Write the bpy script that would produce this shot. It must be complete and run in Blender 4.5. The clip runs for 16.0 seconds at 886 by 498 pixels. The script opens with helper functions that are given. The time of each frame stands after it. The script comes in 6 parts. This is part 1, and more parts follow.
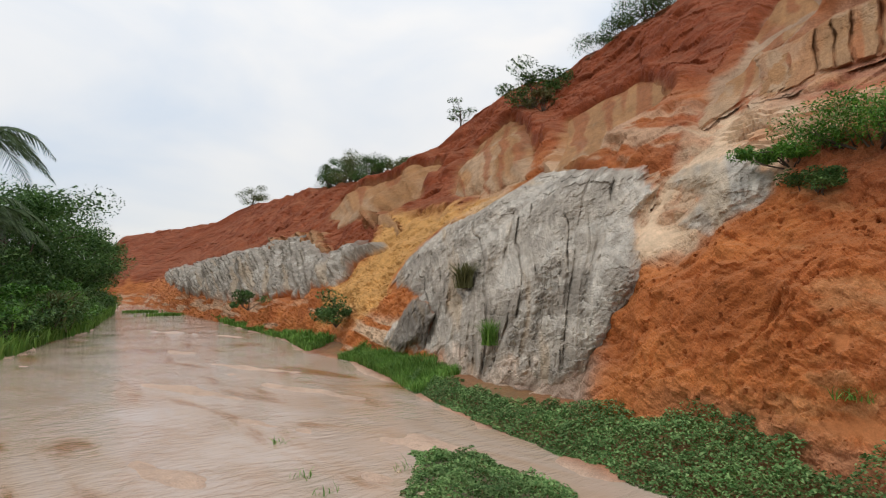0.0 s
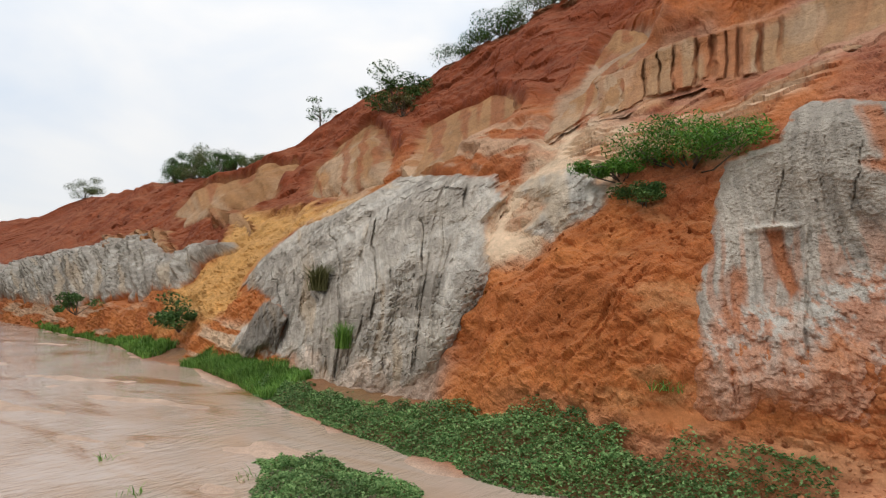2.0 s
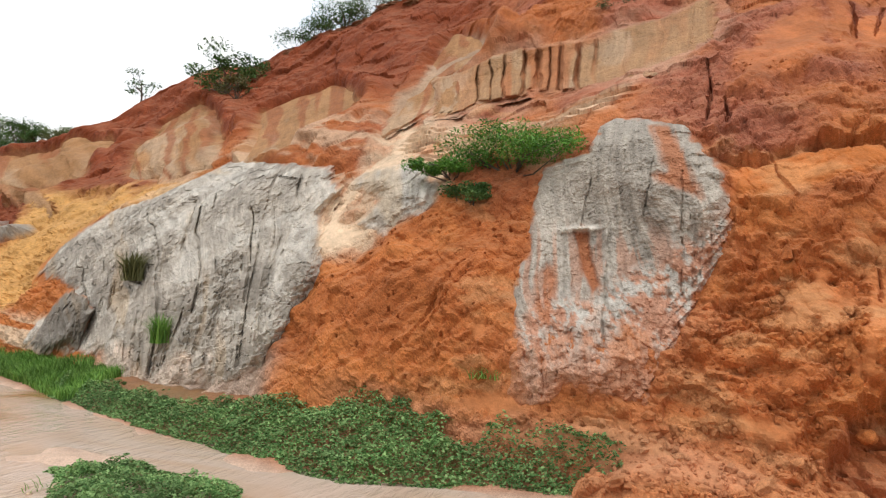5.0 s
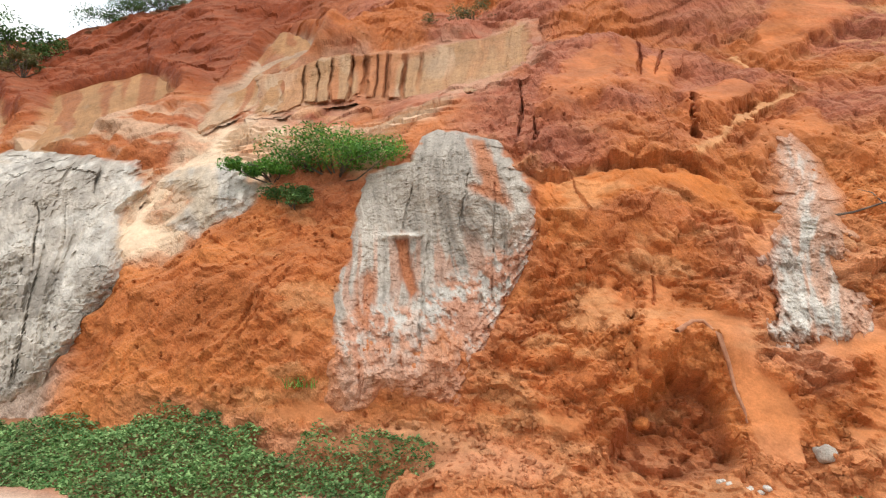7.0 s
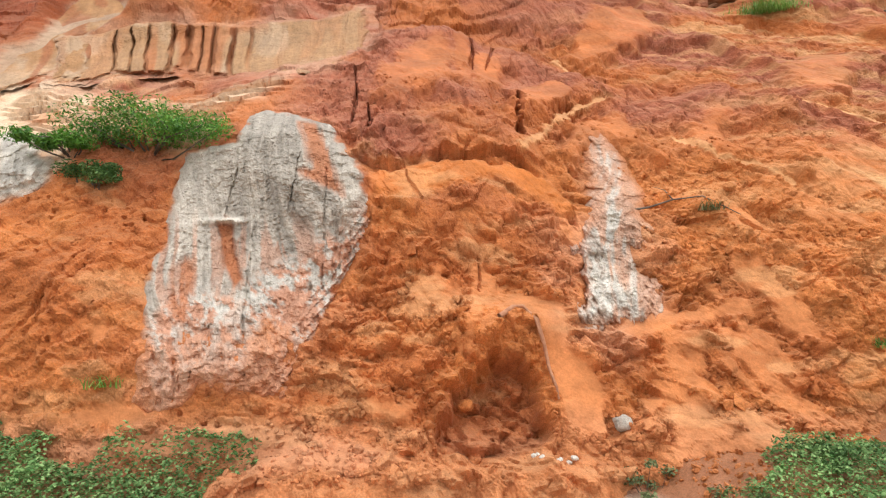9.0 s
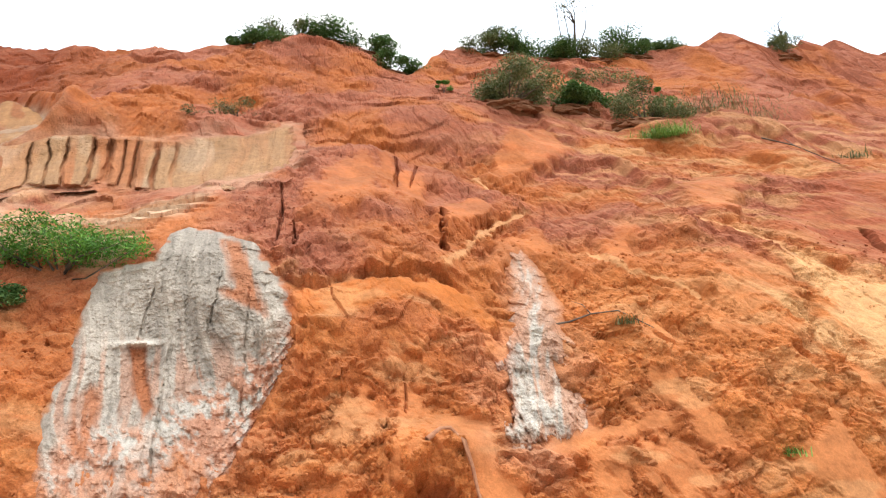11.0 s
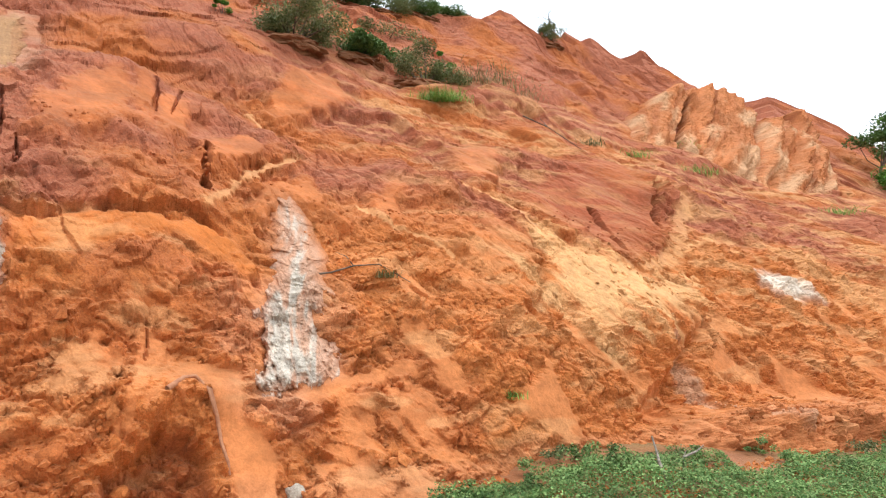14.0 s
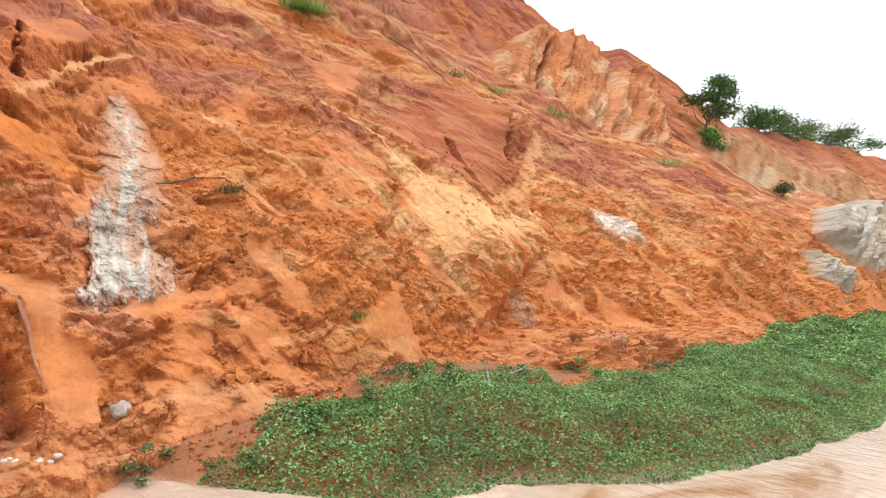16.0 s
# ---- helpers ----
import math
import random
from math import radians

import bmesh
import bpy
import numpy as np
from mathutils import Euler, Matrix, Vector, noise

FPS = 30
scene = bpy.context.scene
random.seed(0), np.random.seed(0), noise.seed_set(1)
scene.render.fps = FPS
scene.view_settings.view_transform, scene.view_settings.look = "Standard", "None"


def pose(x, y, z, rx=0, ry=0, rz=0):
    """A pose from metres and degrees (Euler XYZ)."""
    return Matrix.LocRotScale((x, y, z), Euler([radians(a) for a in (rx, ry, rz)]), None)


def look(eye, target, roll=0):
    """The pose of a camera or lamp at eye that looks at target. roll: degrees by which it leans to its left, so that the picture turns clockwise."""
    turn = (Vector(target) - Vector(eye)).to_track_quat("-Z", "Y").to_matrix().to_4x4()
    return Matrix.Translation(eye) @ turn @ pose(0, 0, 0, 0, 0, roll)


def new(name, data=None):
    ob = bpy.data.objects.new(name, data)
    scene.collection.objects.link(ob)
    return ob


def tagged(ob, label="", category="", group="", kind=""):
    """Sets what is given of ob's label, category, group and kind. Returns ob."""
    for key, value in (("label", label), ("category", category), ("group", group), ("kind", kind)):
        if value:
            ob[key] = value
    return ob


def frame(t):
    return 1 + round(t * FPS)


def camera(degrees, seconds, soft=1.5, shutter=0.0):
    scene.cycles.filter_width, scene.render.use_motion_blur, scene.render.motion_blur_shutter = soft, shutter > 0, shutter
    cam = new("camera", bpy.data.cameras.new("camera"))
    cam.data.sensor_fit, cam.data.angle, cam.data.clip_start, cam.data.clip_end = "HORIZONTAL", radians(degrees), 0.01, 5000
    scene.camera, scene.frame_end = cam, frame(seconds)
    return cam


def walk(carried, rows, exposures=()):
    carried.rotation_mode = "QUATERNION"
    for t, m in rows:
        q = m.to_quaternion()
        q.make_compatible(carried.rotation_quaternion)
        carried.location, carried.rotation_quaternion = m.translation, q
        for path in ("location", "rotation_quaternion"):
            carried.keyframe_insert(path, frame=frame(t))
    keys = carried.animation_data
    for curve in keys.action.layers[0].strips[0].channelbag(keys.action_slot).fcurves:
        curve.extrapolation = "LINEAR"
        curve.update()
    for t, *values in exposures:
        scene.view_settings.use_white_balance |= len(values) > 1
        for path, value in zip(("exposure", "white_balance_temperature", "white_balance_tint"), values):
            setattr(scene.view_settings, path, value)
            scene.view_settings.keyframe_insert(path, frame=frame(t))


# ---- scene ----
import itertools

# ------------------------------------------------------------------ camera
cam = camera(71.48, 16.0, soft=1.2)
PATH = [  # seconds, place, turn in degrees
    (0.0, 0.0, 0.002, 1.7, 93.65, 0.37, 52.61),
    (0.5, 0.003, 0.016, 1.688, 93.78, 0.22, 50.23),
    (1.0, 0.015, 0.021, 1.676, 94.08, -0.09, 46.87),
    (1.5, 0.025, 0.036, 1.679, 94.11, -0.2, 42.79),
    (2.0, 0.042, 0.043, 1.682, 93.93, 0.17, 39.52),
    (2.5, 0.049, 0.042, 1.682, 93.63, -0.05, 36.97),
    (3.0, 0.045, 0.033, 1.675, 92.96, -0.07, 34.63),
    (5.5, 0.136, 0.048, 1.677, 93.65, -0.55, 20.59),
    (6.0, 0.148, 0.058, 1.681, 93.78, -0.59, 16.24),
    (6.5, 0.176, 0.068, 1.679, 93.93, -0.92, 12.55),
    (7.0, 0.211, 0.076, 1.684, 93.95, -0.38, 8.68),
    (7.5, 0.234, 0.088, 1.686, 94.15, -0.42, 5.61),
    (8.0, 0.254, 0.122, 1.683, 93.92, -0.32, 3.76),
    (8.5, 0.259, 0.156, 1.685, 93.39, -0.48, -1.17),
    (9.0, 0.283, 0.152, 1.672, 92.99, -0.01, -6.26),
    (9.5, 0.282, 0.138, 1.681, 96.41, 0.92, -8.72),
    (12.0, 0.281, 0.06, 1.882, 102.92, 0.91, -18.89),
    (12.5, 0.289, 0.061, 1.876, 101.34, 0.5, -23.73),
    (13.0, 0.32, 0.083, 1.878, 100.08, 0.43, -27.73),
    (13.5, 0.335, 0.074, 1.869, 98.46, 0.13, -31.09),
    (14.0, 0.343, 0.05, 1.861, 97.23, 0.08, -34.38),
    (14.5, 0.358, 0.034, 1.849, 96.08, -1.17, -37.52),
    (15.0, 0.381, 0.03, 1.837, 93.85, -1.45, -40.82),
    (15.5, 0.392, 0.013, 1.827, 92.16, -1.91, -44.36),
    (16.0, 0.405, -0.026, 1.821, 90.71, -2.42, -47.6),
]
walk(cam, [(t, pose(x, y, z, rx, ry, rz)) for t, x, y, z, rx, ry, rz in PATH],
     exposures=((0.0, -1.08), (3.0, -0.88), (5.5, -0.46), (9.0, -0.08), (12.5, 0.0), (16.0, -0.07)))

# ------------------------------------------------------------------ sky and sun
SUN_EL, SUN_AZ = 74.0, 120.0  # degrees; azimuth clockwise from +y
world = bpy.data.worlds.new("overcast_sky")
scene.world = world
world.use_nodes = True
wn, wl = world.node_tree.nodes, world.node_tree.links
wn.clear()
w_out = wn.new("ShaderNodeOutputWorld")
w_bg = wn.new("ShaderNodeBackground")
w_sky = wn.new("ShaderNodeTexSky")
w_sky.sky_type = "NISHITA"
w_sky.sun_disc = False
w_sky.sun_elevation, w_sky.sun_rotation = radians(SUN_EL), radians(SUN_AZ)
w_dim = wn.new("ShaderNodeVectorMath")
w_dim.operation = "SCALE"
w_dim.inputs["Scale"].default_value = 0.11
wl.new(w_sky.outputs[0], w_dim.inputs[0])
w_co = wn.new("ShaderNodeTexCoord")
w_map = wn.new("ShaderNodeMapping")
w_map.inputs["Scale"].default_value = (1.3, 1.3, 3.4)
w_map.inputs["Location"].default_value = (0.35, 0.1, 0.0)
wl.new(w_co.outputs["Generated"], w_map.inputs[0])
w_noise = wn.new("ShaderNodeTexNoise")
w_noise.inputs["Scale"].default_value = 1.5
w_noise.inputs["Detail"].default_value = 7
w_noise.inputs["Roughness"].default_value = 0.5
w_noise.inputs["Distortion"].default_value = 0.5
wl.new(w_map.outputs[0], w_noise.inputs[0])
w_ramp = wn.new("ShaderNodeValToRGB")
w_ramp.color_ramp.elements[0].position, w_ramp.color_ramp.elements[0].color = 0.34, (0.78, 0.86, 0.96, 1)
w_ramp.color_ramp.elements[1].position, w_ramp.color_ramp.elements[1].color = 0.60, (1.05, 1.03, 1.0, 1)
wl.new(w_noise.outputs[0], w_ramp.inputs[0])
w_mix = wn.new("ShaderNodeMix")
w_mix.data_type = "RGBA"
w_mix.inputs[0].default_value = 0.86
wl.new(w_dim.outputs[0], w_mix.inputs[6])
wl.new(w_ramp.outputs[0], w_mix.inputs[7])
wl.new(w_mix.outputs[2], w_bg.inputs[0])
w_sep = wn.new("ShaderNodeSeparateXYZ")      # an overcast sky is brightest overhead
wl.new(w_co.outputs["Generated"], w_sep.inputs[0])
w_high = wn.new("ShaderNodeMapRange")
w_high.inputs[1].default_value, w_high.inputs[2].default_value = 0.0, 1.0
w_high.inputs[3].default_value, w_high.inputs[4].default_value = 1.75, 2.8
wl.new(w_sep.outputs[2], w_high.inputs[0])
wl.new(w_high.outputs[0], w_bg.inputs[1])
wl.new(w_bg.outputs[0], w_out.inputs[0])

sun = new("sun", bpy.data.lights.new("sun", "SUN"))
sun.data.energy, sun.data.angle, sun.data.color = 1.2, radians(14), (1.0, 0.96, 0.9)
_a, _e = radians(SUN_AZ), radians(SUN_EL)
sun.matrix_world = look((math.sin(_a) * math.cos(_e) * 60, math.cos(_a) * math.cos(_e) * 60, math.sin(_e) * 60), (0, 0, 0))


# ------------------------------------------------------------------ noise, in arrays
def lattice(ix, iy, seed):
    h = (ix.astype(np.int64) * 374761393 + iy.astype(np.int64) * 668265263 + seed * 974634777) & 0xFFFFFFFF
    h = ((h ^ (h >> 13)) * 1274126177) & 0xFFFFFFFF
    h = ((h ^ (h >> 16)) * 2246822519) & 0xFFFFFFFF
    return ((h ^ (h >> 15)) & 0xFFFFFF) / 16777215.0


def vnoise(x, y, seed=0):
    """Smooth noise, 0 to 1."""
    x, y = np.asarray(x, float), np.asarray(y, float)
    ix, iy = np.floor(x), np.floor(y)
    fx, fy = x - ix, y - iy
    ux, uy = fx * fx * fx * (fx * (fx * 6 - 15) + 10), fy * fy * fy * (fy * (fy * 6 - 15) + 10)
    a, b = lattice(ix, iy, seed), lattice(ix + 1, iy, seed)
    c, d = lattice(ix, iy + 1, seed), lattice(ix + 1, iy + 1, seed)
    return (a + (b - a) * ux) * (1 - uy) + (c + (d - c) * ux) * uy


def fbm(x, y, octaves=4, seed=0, gain=0.5):
    """Fractal noise, about -1 to 1."""
    total, amp, norm = 0.0, 1.0, 0.0
    for k in range(octaves):
        c, s = math.cos(0.6 * k), math.sin(0.6 * k)
        total = total + amp * (2 * vnoise((x * c - y * s) * 2 ** k, (x * s + y * c) * 2 ** k, seed + 17 * k) - 1)
        norm += amp
        amp *= gain
    return total / norm * 1.5


def ridged(x, y, octaves=3, seed=0):
    total, amp, norm = 0.0, 1.0, 0.0
    for k in range(octaves):
        total = total + amp * (1 - np.abs(2 * vnoise(x * 2 ** k, y * 2 ** k, seed + 31 * k) - 1))
        norm += amp
        amp *= 0.5
    return total / norm


def cells(x, y, seed=0):
    """Distance to the nearest of scattered points, and that point's random number."""
    ix, iy = np.floor(x), np.floor(y)
    best, tag = np.full(np.shape(x), 9.0), np.zeros(np.shape(x))
    for dx, dy in itertools.product((-1, 0, 1), (-1, 0, 1)):
        cx, cy = ix + dx, iy + dy
        d = np.hypot(cx + lattice(cx, cy, seed) - x, cy + lattice(cx, cy, seed + 5) - y)
        near = d < best
        best, tag = np.where(near, d, best), np.where(near, lattice(cx, cy, seed + 9), tag)
    return best, tag


def smooth(a, b, v):
    t = np.clip((v - a) / (b - a), 0, 1)
    return t * t * (3 - 2 * t)


def inside(outline, x, z):
    """Metres inside a closed outline; negative outside."""
    x, z = np.asarray(x, float), np.asarray(z, float)
    out = np.full(x.shape, -9.0)
    px, pz = np.array(outline).T
    m = (x > px.min() - 2) & (x < px.max() + 2) & (z > pz.min() - 2) & (z < pz.max() + 2)
    if not m.any():
        return out
    qx, qz = x[m], z[m]
    dist, odd = np.full(qx.shape, 1e9), np.zeros(qx.shape, bool)
    for (ax, az), (bx, bz) in zip(outline, outline[1:] + outline[:1]):
        ex, ez = bx - ax, bz - az
        t = np.clip(((qx - ax) * ex + (qz - az) * ez) / (ex * ex + ez * ez + 1e-9), 0, 1)
        dist = np.minimum(dist, np.hypot(qx - ax - t * ex, qz - az - t * ez))
        if abs(ez) > 1e-9:
            odd ^= ((az > qz) != (bz > qz)) & (qx < ex * (qz - az) / ez + ax)
    out[m] = np.where(odd, dist, -dist)
    return out


# ------------------------------------------------------------------ mesh helpers
def mesh_object(name, verts, faces, material, parent=None, label="", smooth_shade=True, colour=None, coarse=1.0):
    """One mesh object from arrays: n x 3 places, and m x 3 or m x 4 corners."""
    verts, faces = np.asarray(verts, np.float32), np.asarray(faces, np.int32)
    me = bpy.data.meshes.new(name)
    me.vertices.add(len(verts))
    me.vertices.foreach_set("co", verts.ravel())
    n = faces.shape[1]
    me.loops.add(faces.size)
    me.loops.foreach_set("vertex_index", faces.ravel())
    me.polygons.add(len(faces))
    me.polygons.foreach_set("loop_start", np.arange(0, faces.size, n, dtype=np.int32))
    me.polygons.foreach_set("loop_total", np.full(len(faces), n, np.int32))
    me.polygons.foreach_set("use_smooth", np.full(len(faces), smooth_shade))
    me.update(calc_edges=True)
    me.validate()
    if colour is not None:
        layer = me.color_attributes.new("strata", "FLOAT_COLOR", "POINT")
        rgba = np.ones((len(verts), 4), np.float32)
        rgba[:, :3] = colour
        rgba[:, 3] = coarse
        layer.data.foreach_set("color", rgba.ravel())
    me.materials.append(material)
    ob = new(name, me)
    if parent is not None:
        ob.parent = parent
    if label:
        tagged(ob, label)
    return ob


def grid_faces(nu, nv):
    i = np.arange(nu * nv).reshape(nu, nv)
    return np.stack([i[:-1, :-1], i[1:, :-1], i[1:, 1:], i[:-1, 1:]], -1).reshape(-1, 4)


def spaced(stops):
    """Numbers from stop to stop, (value, step) each, with the step changing evenly."""
    out = [stops[0][0]]
    for (a, sa), (b, sb) in zip(stops, stops[1:]):
        n = max(2, int(round(abs(b - a) / ((sa + sb) / 2))))
        t = np.arange(1, n + 1) / n
        k = sa / (sa + sb) * 2
        out += list(a + (b - a) * (k * t + (1 - k) * t * t))
    return np.array(out)


def part(name, bm, material, parent=None, label=""):
    """Link a bmesh as one mesh object under a thing or a part."""
    me = bpy.data.meshes.new(name)
    bm.to_mesh(me)
    bm.free()
    me.materials.append(material)
    ob = new(name, me)
    if parent is not None:
        ob.parent = parent
    if label:
        tagged(ob, label)
    return ob


def tube(points, radii, sides=6):
    """Verts and quads of a tapered tube along points."""
    pts = [Vector(p) for p in points]
    verts, faces = [], []
    for i, (p, r) in enumerate(zip(pts, radii)):
        d = (pts[min(i + 1, len(pts) - 1)] - pts[max(i - 1, 0)]).normalized()
        a = d.orthogonal().normalized()
        b = d.cross(a)
        for k in range(sides):
            t = 2 * math.pi * k / sides
            verts.append(p + (a * math.cos(t) + b * math.sin(t)) * r)
        if i:
            o = (i - 1) * sides
            faces += [(o + k, o + (k + 1) % sides, o + sides + (k + 1) % sides, o + sides + k) for k in range(sides)]
    return np.array([tuple(v) for v in verts]), np.array(faces)


def joined(pieces):
    verts, faces, n = [], [], 0
    for v, f in pieces:
        verts.append(v)
        faces.append(f + n)
        n += len(v)
    return np.concatenate(verts), np.concatenate(faces)


# ------------------------------------------------------------------ materials
def material(name):
    m = bpy.data.materials.new(name)
    m.use_nodes = True
    nt = m.node_tree
    return m, nt.nodes, nt.links, nt.nodes["Principled BSDF"]


def earth(name, rough=0.92, grain=26.0, bump=0.35, contrast=0.5, fine=90.0, settle=0.0):
    """Soil and rock: the strata's colour, mottled at three sizes, with a grainy relief."""
    m, n, l, b = material(name)
    col = n.new("ShaderNodeAttribute")
    col.attribute_name = "strata"
    co = n.new("ShaderNodeTexCoord")
    big, mid, small = (n.new("ShaderNodeTexNoise") for _ in range(3))
    for tex, s, d in ((big, 2.2, 5), (mid, grain * 0.45, 5), (small, fine * 0.7, 4)):
        tex.inputs["Scale"].default_value, tex.inputs["Detail"].default_value = s, d
        tex.inputs["Roughness"].default_value = 0.62
        l.new(co.outputs["Object"], tex.inputs[0])
    add = n.new("ShaderNodeMath")
    add.operation = "ADD"
    l.new(big.outputs[0], add.inputs[0])
    l.new(mid.outputs[0], add.inputs[1])
    rng = n.new("ShaderNodeMapRange")
    rng.inputs[1].default_value, rng.inputs[2].default_value = 0.65, 1.35
    rng.inputs[3].default_value, rng.inputs[4].default_value = 1 - contrast * 0.55, 1 + contrast * 0.45
    l.new(add.outputs[0], rng.inputs[0])
    # grain speckle, widened to put the tiny shadows between crumbs into the colour
    gr = n.new("ShaderNodeMapRange")
    gr.inputs[1].default_value, gr.inputs[2].default_value = 0.3, 0.7
    gr.inputs[3].default_value, gr.inputs[4].default_value = 0.70, 1.22
    l.new(small.outputs[0], gr.inputs[0])
    even = n.new("ShaderNodeMix")            # fine sand shows less grain than broken soil
    even.inputs[2].default_value = 1.0
    l.new(col.outputs["Alpha"], even.inputs[0])
    l.new(gr.outputs[0], even.inputs[3])
    mul = n.new("ShaderNodeMath")
    mul.operation = "MULTIPLY"
    l.new(rng.outputs[0], mul.inputs[0])
    l.new(even.outputs[0], mul.inputs[1])
    sc = n.new("ShaderNodeVectorMath")
    sc.operation = "SCALE"
    l.new(col.outputs["Color"], sc.inputs[0])
    l.new(mul.outputs[0], sc.inputs["Scale"])
    # paler dust lies on the level places
    geo, sep, lev, dust = n.new("ShaderNodeNewGeometry"), n.new("ShaderNodeSeparateXYZ"), n.new("ShaderNodeMapRange"), n.new("ShaderNodeMix")
    l.new(geo.outputs["Normal"], sep.inputs[0])
    l.new(sep.outputs[2], lev.inputs[0])
    lev.inputs[1].default_value, lev.inputs[2].default_value = 0.62, 0.98
    lev.inputs[3].default_value, lev.inputs[4].default_value = 0.0, settle
    dust.data_type = "RGBA"
    l.new(lev.outputs[0], dust.inputs[0])
    l.new(sc.outputs[0], dust.inputs[6])
    dust.inputs[7].default_value = (0.60, 0.32, 0.16, 1)
    l.new(dust.outputs[2], b.inputs["Base Color"])
    b.inputs["Roughness"].default_value = rough
    b.inputs["Specular IOR Level"].default_value = 0.2
    lump = n.new("ShaderNodeTexNoise")
    lump.inputs["Scale"].default_value, lump.inputs["Detail"].default_value, lump.inputs["Roughness"].default_value = grain, 8, 0.68
    l.new(co.outputs["Object"], lump.inputs[0])
    bp = n.new("ShaderNodeBump")
    bp.inputs["Distance"].default_value = 0.06
    force = n.new("ShaderNodeMath")
    force.operation = "MULTIPLY"
    force.inputs[1].default_value = bump
    l.new(col.outputs["Alpha"], force.inputs[0])
    l.new(force.outputs[0], bp.inputs["Strength"])
    crumb = n.new("ShaderNodeTexVoronoi")
    crumb.inputs["Scale"].default_value = grain * 1.1
    l.new(co.outputs["Object"], crumb.inputs["Vector"])
    sink = n.new("ShaderNodeMath")
    sink.operation = "MULTIPLY_ADD"
    l.new(crumb.outputs["Distance"], sink.inputs[0])
    sink.inputs[1].default_value = -0.55
    l.new(lump.outputs[0], sink.inputs[2])
    l.new(sink.outputs[0], bp.inputs["Height"])
    l.new(bp.outputs[0], b.inputs["Normal"])
    return m


def leafy(name, dark, light, scale=1.0, rough=0.55, withered=None):
    """Leaves: each one its own shade between two greens, a little light through."""
    m, n, l, b = material(name)
    geo = n.new("ShaderNodeNewGeometry")
    ramp = n.new("ShaderNodeValToRGB")
    ramp.color_ramp.elements[0].color, ramp.color_ramp.elements[1].color = (*dark, 1), (*light, 1)
    mid = ramp.color_ramp.elements.new(0.55)
    mid.color = (*[(p + q) / 2 * 0.95 for p, q in zip(dark, light)], 1)
    if withered:
        ramp.color_ramp.elements.new(0.06).color = (*dark, 1)
        ramp.color_ramp.elements[0].color = (*withered, 1)
    l.new(geo.outputs["Random Per Island"], ramp.inputs[0])
    co = n.new("ShaderNodeTexCoord")
    tex = n.new("ShaderNodeTexNoise")
    tex.inputs["Scale"].default_value, tex.inputs["Detail"].default_value = 1.4 * scale, 3
    l.new(co.outputs["Object"], tex.inputs[0])
    rng = n.new("ShaderNodeMapRange")
    rng.inputs[1].default_value, rng.inputs[2].default_value = 0.3, 0.7
    rng.inputs[3].default_value, rng.inputs[4].default_value = 0.7, 1.3
    l.new(tex.outputs[0], rng.inputs[0])
    sc = n.new("ShaderNodeVectorMath")
    sc.operation = "SCALE"
    l.new(ramp.outputs[0], sc.inputs[0])
    l.new(rng.outputs[0], sc.inputs["Scale"])
    l.new(sc.outputs[0], b.inputs["Base Color"])
    b.inputs["Roughness"].default_value = rough
    b.inputs["Specular IOR Level"].default_value = 0.22
    tr = n.new("ShaderNodeBsdfTranslucent")
    l.new(sc.outputs[0], tr.inputs[0])
    mx = n.new("ShaderNodeMixShader")
    mx.inputs[0].default_value = 0.25
    l.new(b.outputs[0], mx.inputs[1])
    l.new(tr.outputs[0], mx.inputs[2])
    l.new(mx.outputs[0], n["Material Output"].inputs[0])
    return m


def barky(name, dark, light, scale=9.0):
    m, n, l, b = material(name)
    co = n.new("ShaderNodeTexCoord")
    tex = n.new("ShaderNodeTexNoise")
    tex.inputs["Scale"].default_value, tex.inputs["Detail"].default_value = scale, 6
    l.new(co.outputs["Object"], tex.inputs[0])
    ramp = n.new("ShaderNodeValToRGB")
    ramp.color_ramp.elements[0].position, ramp.color_ramp.elements[0].color = 0.35, (*dark, 1)
    ramp.color_ramp.elements[1].position, ramp.color_ramp.elements[1].color = 0.68, (*light, 1)
    l.new(tex.outputs[0], ramp.inputs[0])
    l.new(ramp.outputs[0], b.inputs["Base Color"])
    b.inputs["Roughness"].default_value = 0.85
    bp = n.new("ShaderNodeBump")
    bp.inputs["Strength"].default_value, bp.inputs["Distance"].default_value = 0.5, 0.02
    l.new(tex.outputs[0], bp.inputs["Height"])
    l.new(bp.outputs[0], b.inputs["Normal"])
    return m


